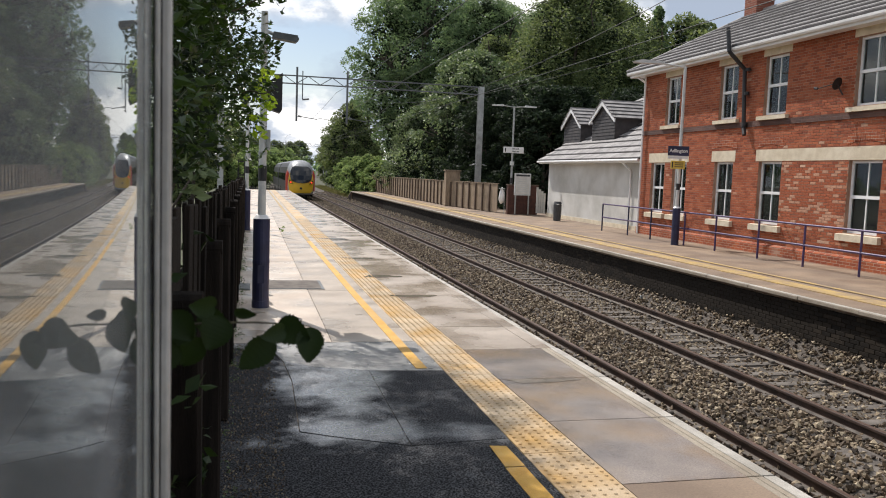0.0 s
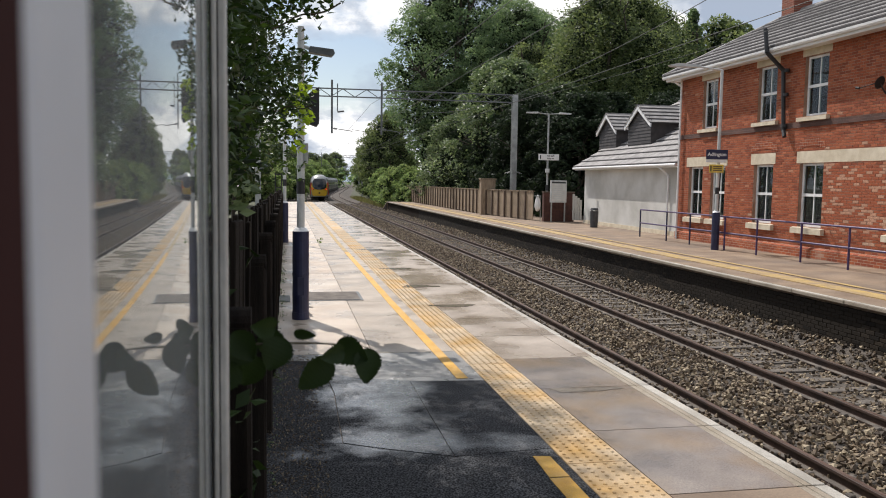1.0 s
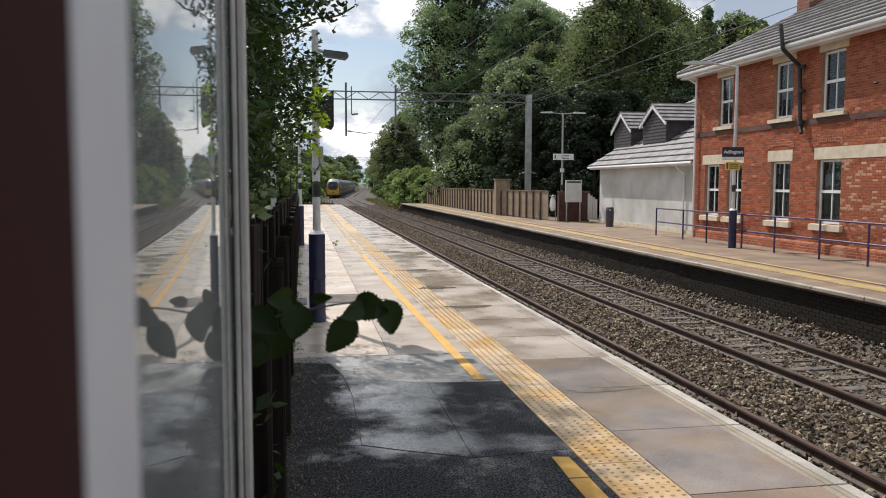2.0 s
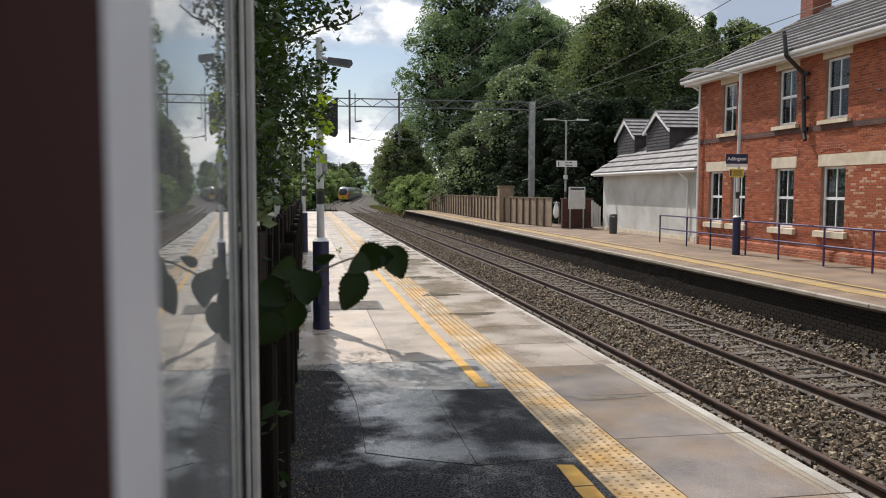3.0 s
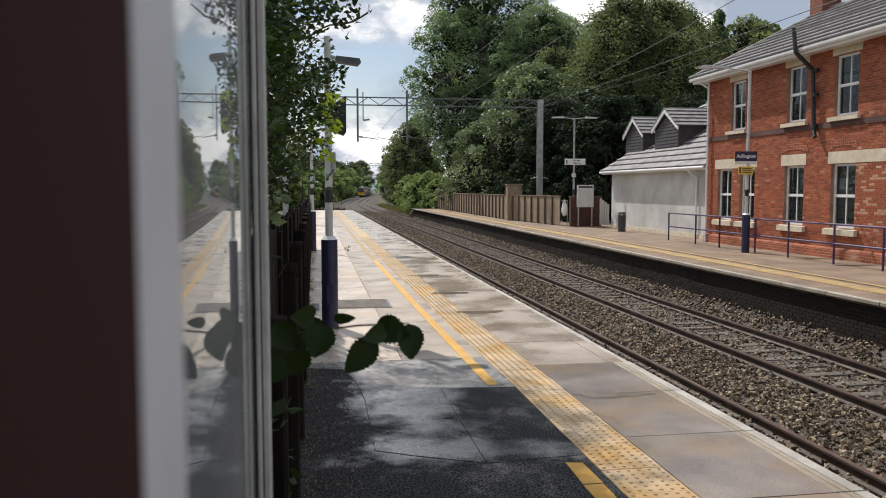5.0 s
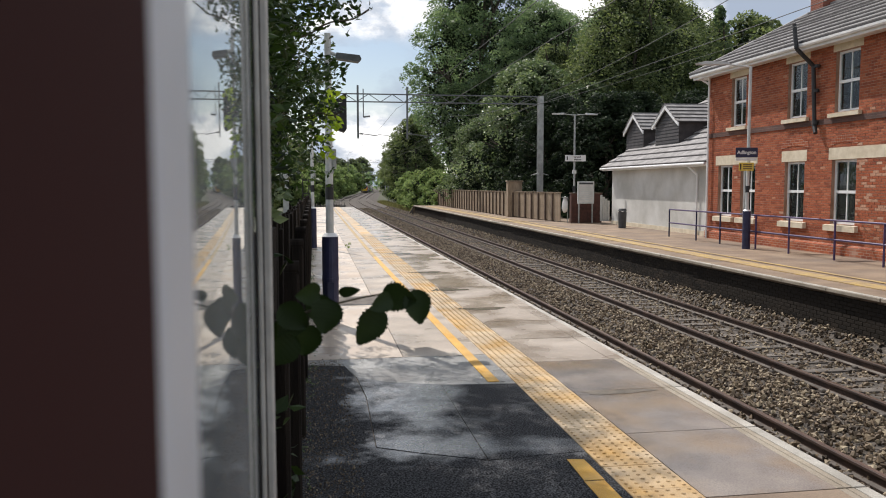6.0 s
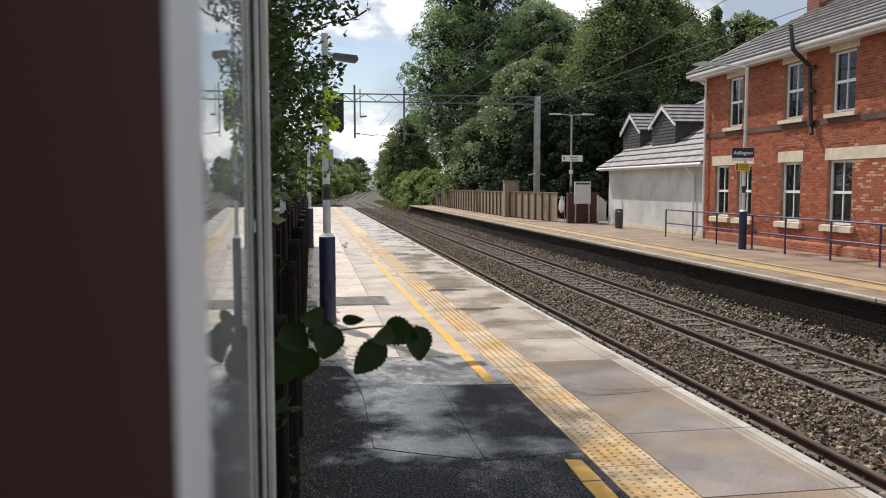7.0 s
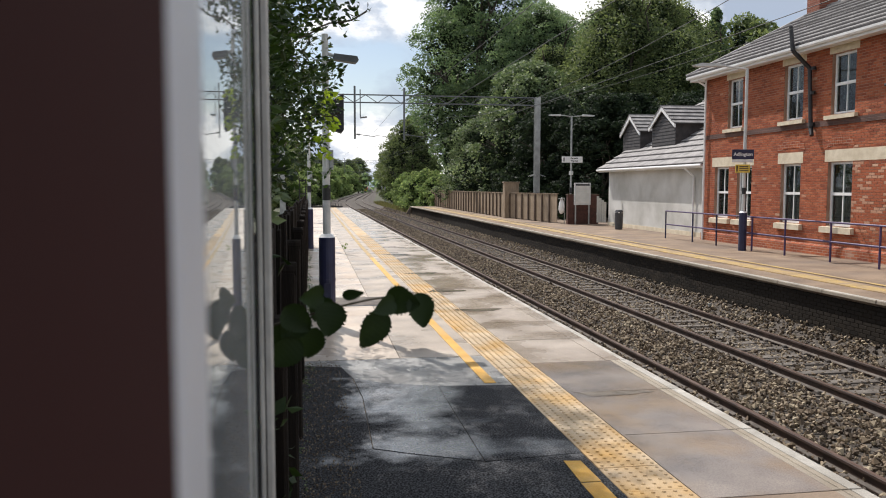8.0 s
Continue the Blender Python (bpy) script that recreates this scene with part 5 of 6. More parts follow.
# ---- near fence ----
def near_fence():
    f = thing("board_fence", "dark weathered upright board fence beside the platform", "fence")
    first = None
    y = 2.5
    i = 0
    while y < 27:
        top = 1.78 - 0.006 * y + random.uniform(-0.03, 0.03)
        m = pose(-0.20 + random.uniform(-0.012, 0.012), y, top - 1.78, random.uniform(-0.6, 0.6), random.uniform(-1, 1), random.uniform(-4, 4))
        if first is None:
            first = part("board", bx(-0.011, 0.011, -0.062, 0.062, -0.0, 1.78, 0.004), M_FENCE, f)
            first.matrix_basis = m
        else:
            same_part("board", first, f, m)
        y += 0.15
        i += 1
    for z in (0.35, 1.35):
        part("rail", bx(-0.29, -0.225, 2.45, 27, z - 0.05, z + 0.05, 0.008), M_FENCE, f)
    y = 2.6
    firstp = None
    while y < 27:
        m = pose(-0.13, y, 0)
        if firstp is None:
            bm = bx(-0.05, 0.05, -0.05, 0.05, 0, 1.50, 0.012)
            tube(bm, (-0.05, 0, 1.5), (0.05, 0, 1.5), 0.05, n=14)
            firstp = part("post", bm, M_FENCE, f, "round-topped dark post")
            firstp.matrix_basis = m
        else:
            same_part("post", firstp, f, m)
        y += 1.85


near_fence()


# ---- window beside the camera ----
def make_building():
    W = pose(0, 0, 0, 0, 0, 1.4)
    b = thing("waiting_room_wall", "maroon painted building wall with a grey framed window", "building", (0, 0, 0), "", "structure")
    b.matrix_basis = W
    GL, OUT, S0, S1 = -0.0526, -0.0298, 0.312, 1.30
    # painted wall faces, back to front along the platform
    part("wall", bx(-0.36, OUT - 0.0015, -6.0, 0.232, -0.05, 3.6), M_MAROON, b, "dark maroon painted wall")
    part("wall", bx(-0.36, OUT - 0.004, S0 - 0.0, S1 + 0.05, -0.05, 0.85), M_MAROON, b)
    part("wall", bx(-0.36, OUT - 0.004, S0, S1 + 0.05, 3.1, 3.6), M_MAROON, b)
    part("wall", bx(-3.6, -0.12, S1 + 0.056, S1 + 0.15, -0.05, 3.6), M_MAROON, b)
    part("wall", bx(-3.6, -3.5, -6.0, S1 - 0.06, -0.05, 3.6), M_INSIDE, b)
    part("wall", bx(-3.5, -0.365, -6.0, -5.9, -0.05, 3.6), M_INSIDE, b)
    part("roof", bx(-3.7, 0.02, -6.1, S1 + 0.1, 3.62, 3.75), M_SLATE_DARK, b)
    part("floor", bx(-3.5, -0.365, -5.9, S1 - 0.06, 0.0, 0.02), M_INSIDE, b)
    w = new("window_1")
    w.parent = b
    prof = [(-0.0525, 0.2335), (OUT - 0.012, 0.2335)] + [(OUT - 0.012 + 0.012 * math.sin(k * math.pi / 12), 0.2455 - 0.012 * math.cos(k * math.pi / 12)) for k in range(1, 7)]
    prof += [(OUT, S0 - 0.004), (OUT - 0.004, S0), (-0.0525, S0)]
    part("jamb", pr(prof, 2, 0.85, 3.1), M_JAMB, w, "pale grey near jamb")
    bm = bmesh.new()
    box(bm, GL + 0.001, OUT, S1, S1 + 0.06, 0.85, 3.1, 0.003)
    box(bm, -0.0510, -0.0430, S1 - 0.008, S1 - 0.001, 0.86, 3.09, 0.002)
    far = part("jamb", bm, M_FRAME, w, "weathered grey far jamb")
    part("gasket", bx(-0.0425, -0.0405, S1 - 0.003, S1 - 0.0005, 0.86, 3.09), M_GASKET, far)
    part("gasket", bx(-0.0524, -0.0512, S1 - 0.010, S1 - 0.001, 0.86, 3.09), M_GASKET, far)
    part("head", bx(-0.16, OUT, S0, S1, 3.04, 3.1), M_FRAME, w)
    part("sill", bx(-0.16, OUT + 0.02, S0, S1, 0.85, 0.92), M_FRAME, w)
    # two sheets of glass, bowed a little outwards
    for back, material, label in ((0.0, M_PANE, "dusty reflecting glass"), (0.021, M_PANE_CLEAN, "inner sheet of glass")):
        bm = bmesh.new()
        for off in (0.0, 0.005):
            rows = []
            for k in range(61):
                y = S0 - 0.02 + (S1 + 0.075 - S0) * k / 60
                x = GL + 0.0125 - back - off - (y - 0.50) ** 2 / (2 * 22.0)
                rows.append((bm.verts.new((x, y, 0.86)), bm.verts.new((x, y, 3.09))))
            for p, q in zip(rows, rows[1:]):
                bm.faces.new((p[0], q[0], q[1], p[1]) if off == 0 else (p[0], p[1], q[1], q[0]))
        part("pane", bm, material, w, label, smooth=True)


make_building()


# ---- planting ----
def leaf_cloud(name, centres, radii, per, size, material, parent, rng, label="", flat=0.55, droop=0.0, shell=0.5, dome=0.0):
    """Many small leaves in clumps round the given centres."""
    n = len(centres) * per
    c = np.repeat(np.asarray(centres, float), per, 0)
    r = np.repeat(np.asarray(radii, float), per, 0)
    d = rng.normal(size=(n, 3))
    d /= np.linalg.norm(d, axis=1, keepdims=True)
    rad = rng.uniform(shell ** 3, 1, (n, 1)) ** (1 / 3)
    d[:, 2] = np.where(rng.uniform(0, 1, n) < dome, np.abs(d[:, 2]), d[:, 2])
    p = c + d * rad * r[:, None] * np.array([1, 1, 0.8])
    p[:, 2] -= droop * rng.uniform(0, 1, n) * r
    u = rng.normal(size=(n, 3))
    u[:, 2] *= 0.6
    u /= np.linalg.norm(u, axis=1, keepdims=True)
    w = np.cross(u, d + 0.6 * rng.normal(size=(n, 3)))
    w /= np.linalg.norm(w, axis=1, keepdims=True) + 1e-9
    s = size * rng.uniform(0.6, 1.25, (n, 1))
    up = np.cross(u, w) * s * 0.18
    v = np.stack([p - u * s, p - u * s * 0.1 + w * s * flat + up, p + u * s, p - u * s * 0.1 - w * s * flat + up], 1).reshape(-1, 3)
    i = 4 * np.arange(n)
    f = np.concatenate([np.stack([i, i + 1, i + 2], 1), np.stack([i, i + 2, i + 3], 1)])
    return data_part(name, v.tolist(), f.tolist(), material, parent, label)


def limb(bm, p, d, r, length, depth, rng, ends):
    q = p + d * length
    tube(bm, p, q, r, r * 0.62, n=7 if depth > 1 else 5, caps=False)
    if depth == 0:
        ends.append(q)
        return
    for k in range(3 if depth > 1 else 2):
        e = (d + Vector(rng.normal(0, 0.55, 3)) + Vector((0, 0, 0.12))).normalized()
        limb(bm, q - d * length * 0.12 * k, e, r * 0.58, length * 0.68, depth - 1, rng, ends)


def make_tree(name, label, at, h, w, material, seed, clumps=150, per=70, size=0.2, low=0.18, droop=0.0, cone=0.0):
    rng = np.random.default_rng(seed)
    t = thing(name, label, "tree", at)
    bm = bmesh.new()
    ends = []
    top = Vector((rng.normal(0, 0.2), rng.normal(0, 0.2), h * 0.38))
    tube(bm, (0, 0, -0.4), top, h * 0.022, h * 0.015, n=9, caps=False)
    for k in range(5):
        a = k * 1.256 + rng.uniform(-0.3, 0.3)
        limb(bm, top * rng.uniform(0.6, 1.0), Vector((math.cos(a) * 0.7, math.sin(a) * 0.7, 0.8)).normalized(), h * 0.010, w * 0.58, 2, rng, ends)
    limb(bm, top, Vector((0.05, 0.02, 1)).normalized(), h * 0.013, h * 0.28, 2, rng, ends)
    part("trunk", bm, M_BARK, t)
    cs, rs = [], []
    while len(cs) < clumps:
        s = rng.uniform(low, 1)
        prof = math.sin(math.pi * min(1, max(0, (s - low) / (1 - low)) * 0.88 + 0.10)) ** 0.6
        if cone:
            prof = (1 - s) ** 0.9 + 0.05
        a = rng.uniform(0, 2 * math.pi)
        lump = 1 + 0.28 * math.sin(3 * a + seed) * math.sin(7 * s + seed)
        rr = w * prof * lump * math.sqrt(rng.uniform(0.30, 1))
        cs.append((rr * math.cos(a), rr * math.sin(a), h * s))
        rs.append(w * rng.uniform(0.12, 0.25) * (0.45 if cone else 1))
    leaf_cloud("crown", cs, rs, per, size, material, t, rng, droop=droop, shell=0.66, dome=0.5)
    # added inner leaves in the shade-dark colour, so gaps between clumps read dark
    leaf_cloud("inner_foliage", [(x * 0.72, y * 0.72, z * 0.96) for x, y, z in cs], rs, per // 5, size * 1.5, M_LEAF_SHADE, t, rng, "leaves inside the crown with shade put into their colour")
    return t


big = make_tree("broadleaf_tree", "tall dark green broadleaf tree behind the fence", (17.6, 86, -1), 28, 6.7, M_LEAF_DARK, 11, 260, 210, 0.145)
pale = make_tree("sallow_tree", "rounded grey-green sallow tree beside the railway", (16.6, 60, -1), 11.8, 4.8, M_LEAF_PALE, 12, 190, 120, 0.135, 0.05)
birch = make_tree("birch_tree", "tall drooping birch tree with fine foliage", (23.5, 60, -1), 17.8, 4.6, M_LEAF_MID, 13, 250, 160, 0.115, 0.24, 2.6)
mid = make_tree("broadleaf_tree", "mid green broadleaf tree by the line", (15.0, 122, -1), 13, 4.5, M_LEAF_MID, 14, 190, 120, 0.15, 0.06)
fir = make_tree("conifer_tree", "narrow dark conifer rising behind the house", (36.5, 70, -1), 19.0, 3.6, M_LEAF_DARK, 15, 260, 90, 0.12, 0.08, 0.3, 1)
bush = make_tree("lineside_bush", "pale green bushy scrub beside the track", (13.2, 92, -1), 4.6, 2.6, M_LEAF_SCRUB, 16, 150, 70, 0.145, 0.02)
# understorey takes the shade-dark leaf colour to stand for the gloom there
dark = make_tree("understorey_tree", "understorey tree behind the fence, leaves coloured dark as shade", (16, 52, -1), 8.5, 3.6, M_LEAF_SHADE, 17, 190, 110, 0.13, 0.0)


def more(ob, spots):
    for x, y, s, rz in spots:
        c = copy_thing(ob, Matrix.Translation((x, y, -1)) @ Matrix.Rotation(rz, 4, "Z") @ Matrix.Diagonal((s, s, s, 1)))


more(big, [(21.8, 76, 0.71, 1.0), (20.8, 104, 0.93, 2.2), (27, 88, 0.77, 3.0), (34, 92, 0.82, 4.1), (45, 95, 0.84, 5.0)])
more(pale, [(14.8, 70, 0.72, 2.0), (20.2, 58, 0.85, 4.0)])
more(birch, [(27.2, 62, 1.02, 1.4), (26.2, 56, 0.80, 2.5), (31.8, 68, 1.06, 3.6), (21, 70, 0.85, 5.2)])
more(mid, [(14.3, 135, 0.8, 1.2), (17.5, 148, 0.95, 2.0), (19.5, 168, 0.9, 2.6), (23, 190, 1.0, 3.3), (28, 215, 1.0, 4.4), (35, 250, 1.05, 5.1),
           (-5, 62, 0.7, 0.7), (-6.5, 80, 0.8, 1.7), (-4.5, 96, 0.7, 2.8), (-6, 118, 0.85, 3.9), (-3.0, 140, 0.8, 4.6), (-3, 165, 0.75, 5.5),
           (-1, 195, 0.85, 0.2), (3, 230, 0.85, 1.1), (8, 270, 0.9, 2.1), (15, 320, 1.0, 3.1), (40.8, 72, 1.4, 2.7), (47, 72, 1.0, 0.9), (36, 58, 0.9, 1.9), (50, 360, 1.2, 2), (36, 400, 1.2, 3), (22, 380, 1.2, 1)])
more(bush, [(12.9, 99, 0.9, 1.0), (13.6, 86.5, 0.85, 2.1), (13.3, 106, 1.0, 3.0), (13.9, 113, 0.9, 4.0), (14.6, 124, 1.1, 5.0), (16, 138, 1.2, 0.6), (13.4, 80, 0.7, 5.6), (-2.4, 84, 0.8, 1), (-2.0, 100, 0.7, 2), (-1.5, 125, 0.9, 3), (0.2, 134, 1.2, 4), (1.0, 152, 1.3, 5), (1.8, 172, 1.5, 0.4), (3.2, 195, 1.6, 1.4), (4.8, 216, 1.7, 2.4), (6.6, 240, 1.8, 3.4), (9, 270, 2, 4.4), (12, 300, 2.2, 5.4), (18, 158, 1.3, 0.9), (20, 180, 1.4, 1.9), (23, 205, 1.6, 2.9), (26, 230, 1.7, 3.9), (30, 260, 1.8, 4.9), (34, 300, 2.0, 5.9), (39, 335, 2.2, 0.1)])
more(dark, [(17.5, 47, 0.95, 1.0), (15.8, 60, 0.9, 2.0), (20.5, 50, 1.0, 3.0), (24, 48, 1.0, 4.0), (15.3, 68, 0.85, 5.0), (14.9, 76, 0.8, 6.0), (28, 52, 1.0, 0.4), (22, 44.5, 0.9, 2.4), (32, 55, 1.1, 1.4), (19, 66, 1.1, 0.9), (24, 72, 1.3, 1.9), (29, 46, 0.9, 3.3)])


def make_woods():
    rng = np.random.default_rng(5)
    cs, rs = [], []
    for k in range(900):
        a = rng.uniform(-1.1, 1.3)
        d = rng.uniform(330, 460)
        hgt = 9 + 5 * math.sin(a * 21) * math.sin(a * 8)
        cs.append((d * math.sin(a), d * math.cos(a), rng.uniform(0, hgt)))
        rs.append(rng.uniform(2, 4))
    ob = leaf_cloud("distant_woods", cs, rs, 30, 0.9, M_LEAF_DARK, None, rng)
    tagged(ob, "distant band of dark green woodland round the railway", "woodland", kind="stuff")


make_woods()


def make_grass():
    rng = np.random.default_rng(8)
    n = 9000
    y = rng.uniform(78, 150, n)
    x = 11.0 + rng.uniform(0, 1.6, n) + np.array([bend(v) for v in y]) + 0.3 * np.sin(y)
    h = rng.uniform(0.25, 0.8, n)
    w = 0.03
    lean = rng.normal(0, 0.15, (n, 2))
    a = rng.uniform(0, 6.28, n)
    dx, dy = np.cos(a) * w, np.sin(a) * w
    z = np.full(n, -1.34)
    v = np.stack([np.stack([x - dx, y - dy, z], 1), np.stack([x + dx, y + dy, z], 1), np.stack([x + lean[:, 0], y + lean[:, 1], z + h], 1)], 1).reshape(-1, 3)
    ob = data_part("lineside_grass", v.tolist(), (3 * np.arange(n)[:, None] + np.arange(3)).tolist(), M_GRASS)
    tagged(ob, "dry yellow grass along the edge of the ballast", "grass", kind="stuff")


make_grass()


# climber and shrubs over the near fence
def make_hedge():
    rng = np.random.default_rng(21)
    t = thing("overgrown_shrub", "leafy green shrub hanging over the dark fence", "shrub", (-0.9, 6.5, 0))
    bm = bmesh.new()
    cs, rs = [], []
    for k in range(26):
        y = rng.uniform(-2.9, 5.2)
        p = Vector((rng.uniform(-0.9, 0.3), y, -0.1))
        q = Vector((rng.uniform(-0.8, 0.75), y + rng.normal(0, 0.4), rng.uniform(2.6, 5.6)))
        mids = [p.lerp(q, s) + Vector(rng.normal(0, 0.10, 3)) for s in (0, 0.25, 0.5, 0.75, 1)]
        for i in range(4):
            tube(bm, mids[i], mids[i + 1], 0.03 * (1 - i * 0.2), 0.03 * (0.8 - i * 0.2), n=6, caps=False)
    tagged(part("stem_tangle", bm, M_BARK, t), kind="stuff")
    while len(cs) < 1150:
        y = rng.uniform(-3.7, 6.0)
        z = rng.uniform(1.98, 6.6)
        lim = 0.92 + 0.035 * (y + 6.5) + 0.16 * math.sin(z * 2.3 + y) - 0.20 * (1 if z < 2.6 else 0)
        x = lim - 0.22 - abs(rng.normal(0, 0.8))
        if y > 2.9 and z < 4.8 and rng.uniform() < 0.8:
            continue
        cs.append((x, y, z))
        rs.append(rng.uniform(0.13, 0.30))
    leaf_cloud("foliage", cs, rs, 56, 0.035, M_LEAF_NEAR, t, rng, flat=0.5, shell=0.2)
    # sprays that stand out from the mass
    cs, rs = [], []
    bm = bmesh.new()
    for y0, z0, L, up in ((-2.0, 2.75, 0.36, 0.12), (-1.5, 3.3, 0.42, 0.20), (-0.5, 3.6, 0.36, 0.05), (-2.2, 3.0, 0.3, 0.3), (0.5, 4.2, 0.4, 0.2), (-1.0, 2.4, 0.24, 0.02)):
        p = Vector((0.85, y0, z0))
        for k in range(9):
            q = p + Vector((L / 9, -0.01, up / 9 + 0.012 * math.sin(k)))
            tube(bm, p, q, 0.005, n=5, caps=False)
            cs.append((q.x, q.y, q.z + rng.normal(0, 0.025)))
            rs.append(0.035)
            p = q
    part("sprays", bm, M_TWIG, t)
    leaf_cloud("spray_leaves", cs, rs, 3, 0.024, M_LEAF_NEAR, t, rng, flat=0.5)
    cs = [(1.06 + rng.normal(0, 0.04), rng.uniform(1.0, 2.2), rng.uniform(2.25, 2.85)) for k in range(15)]
    leaf_cloud("young_leaves", cs, [0.09] * len(cs), 8, 0.046, M_LEAF_LIGHT, t, rng, flat=0.55)
    # pale leaf colour here stands for sun on the fence top
    cs = [(0.72 + rng.normal(0, 0.03), rng.uniform(-3.3, -1.8), rng.uniform(1.78, 1.92)) for k in range(5)]
    leaf_cloud("fence_top_leaves", cs, [0.07] * 5, 6, 0.036, M_LEAF_PALE, t, rng, "pale leaves along the fence top, sunlight put into their colour", flat=0.55)
    # added core of leaves whose dark colour stands in for shade
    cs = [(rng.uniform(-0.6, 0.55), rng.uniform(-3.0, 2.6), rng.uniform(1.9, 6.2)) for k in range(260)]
    leaf_cloud("inner_foliage", cs, [0.28] * 260, 40, 0.045, M_LEAF_SHADE, t, rng, "leaves inside the shrub with shade put into their colour", flat=0.55)
    # low climber on the fence
    cs = [(0.70 + rng.uniform(-0.03, 0.12), rng.uniform(-4.1, -3.0), rng.uniform(0.7, 1.66)) for k in range(24)]
    leaf_cloud("climber_leaves", cs, [0.06] * len(cs), 6, 0.032, M_LEAF_BRANCH, t, rng, flat=0.6)


make_hedge()


def fence_grit():
    ob = stones("fence_foot_grit", "", 3200, -0.13, 0.30, 4.2, 9.0, 0.004, 0.009, M_STONE_CHIP, 9)
    tagged(ob, "small pale grit and debris along the fence foot", "grit", kind="stuff")


fence_grit()


def weeds():
    rng = np.random.default_rng(31)
    cs = [(rng.uniform(-0.14, -0.02), rng.uniform(3.0, 24), 0.03) for k in range(90)]
    ob = leaf_cloud("fence_foot_litter", cs, [0.06] * len(cs), 14, 0.014, M_LEAF_PALE, None, rng)
    tagged(ob, "small weeds and leaf litter along the fence foot", "weeds", kind="stuff")
    w = thing("platform_weed", "small green weed growing in a paving joint", "weed", (1.0, 24.6, 0))
    leaf_cloud("leaves", [(0, 0, 0.1), (0.05, 0, 0.2), (-0.05, 0.02, 0.16)], [0.07, 0.05, 0.05], 14, 0.03, M_LEAF_SCRUB, w, rng)


weeds()


# the branch that sways before the window
def leaf_shape(w, l, curl):
    """A broad oval leaf with a toothed rim, folded along its midrib, its tip curled over."""
    bm = bmesh.new()
    n = 22
    prof = [(i / n, 0.53 * math.sin(math.pi * (0.06 + 0.93 * (i / n) ** 0.80)) ** 0.78) for i in range(n + 1)]
    left, midv, right = [], [], []
    for i, (s, hw) in enumerate(prof):
        jag = 1 + (0.06 if i % 2 else -0.05) + 0.05 * math.sin(2.3 * i + 40 * l)
        z = -curl * s * s
        midv.append(bm.verts.new((0, -s * l, z - 0.004)))
        left.append(bm.verts.new((-hw * w * jag, -s * l - 0.003, z + hw * w * 0.25)))
        right.append(bm.verts.new((hw * w * jag, -s * l - 0.003, z + hw * w * 0.18)))
    for i in range(len(prof) - 1):
        bm.faces.new((left[i], midv[i], midv[i + 1], left[i + 1]))
        bm.faces.new((midv[i], right[i], right[i + 1], midv[i + 1]))
    return bm


def make_branch():
    b = thing("swaying_branch", "thin bramble twig with broad dark green leaves", "branch", (-0.34, 1.70, 1.59))
    bm = bmesh.new()
    pts = [Vector((x, 0.010 * math.sin(14 * x), z)) for x, z in ((0, 0), (0.10, 0.010), (0.20, 0.022), (0.30, 0.033), (0.40, 0.039), (0.47, 0.039), (0.515, 0.036), (0.55, 0.035), (0.58, 0.031))]
    for i in range(8):
        tube(bm, pts[i], pts[i + 1], 0.0040 - 0.00035 * i, 0.00365 - 0.00035 * i, n=6, caps=False)
    part("twig", bm, M_TWIG, b)
    # stalk end on the twig, length and width, turn about the view, tilt
    for x, z, y, l, wd, rz, rx in ((0.578, 0.033, 0.0, 0.072, 0.056, 2, 66), (0.509, 0.038, 0.01, 0.074, 0.058, -66, 58), (0.503, 0.010, -0.01, 0.088, 0.058, 46, 74), (0.528, 0.029, -0.02, 0.060, 0.040, 80, 44),
                                (0.419, 0.060, 0.0, 0.046, 0.022, -88, 60), (0.40, 0.055, -0.02, 0.070, 0.062, 22, 70), (0.36, 0.060, 0.03, 0.068, 0.055, -30, 84), (0.34, 0.045, 0.0, 0.074, 0.062, 50, 62),
                                (0.30, 0.065, -0.03, 0.068, 0.056, -35, 80), (0.355, 0.0, 0.03, 0.068, 0.052, 30, 85), (0.275, 0.03, 0.02, 0.072, 0.056, -5, 78), (0.385, 0.065, 0.02, 0.062, 0.048, 100, 40), (0.32, -0.01, -0.02, 0.075, 0.056, 60, 75)):
        o = part("leaf", leaf_shape(wd, l, l * 0.22), M_LEAF_BRANCH, b, smooth=True)
        o.matrix_basis = Matrix.Translation((x, y, z)) @ Matrix.Rotation(radians(rz), 4, "Y") @ Matrix.Rotation(radians(rx), 4, "X")
    return b


BRANCH = make_branch()
bs = thing("bramble_stem", "brown bramble stem growing up behind the building corner", "bramble", (-0.42, 1.70, -0.03))
bm = bmesh.new()
for p, q in (((0.02, 0.05, 0), (0.0, 0.02, 0.6)), ((0.0, 0.02, 0.6), (0.03, 0.0, 1.2)), ((0.03, 0.0, 1.2), (0.05, 0.0, 1.63)), ((0.05, 0.0, 1.63), (0.01, 0.05, 2.0))):
    tube(bm, p, q, 0.009, n=7, caps=False)
part("stem", bm, M_TWIG, bs)


# ---- the train ----
def ring(bm, y, sx, sz, z0, lift=0.0):
    out = [(1.22, 0.45), (1.34, 0.85), (1.365, 1.4), (1.33, 2.3), (1.20, 3.10), (0.92, 3.56), (0.48, 3.77), (0.0, 3.82)]
    pts = [(x * sx, z0 + (z - 0.45) * sz + 0.45 + lift) for x, z in out]
    pts = pts + [(-x, z) for x, z in pts[-2::-1]]
    return [bm.verts.new((x, y, z)) for x, z in pts]


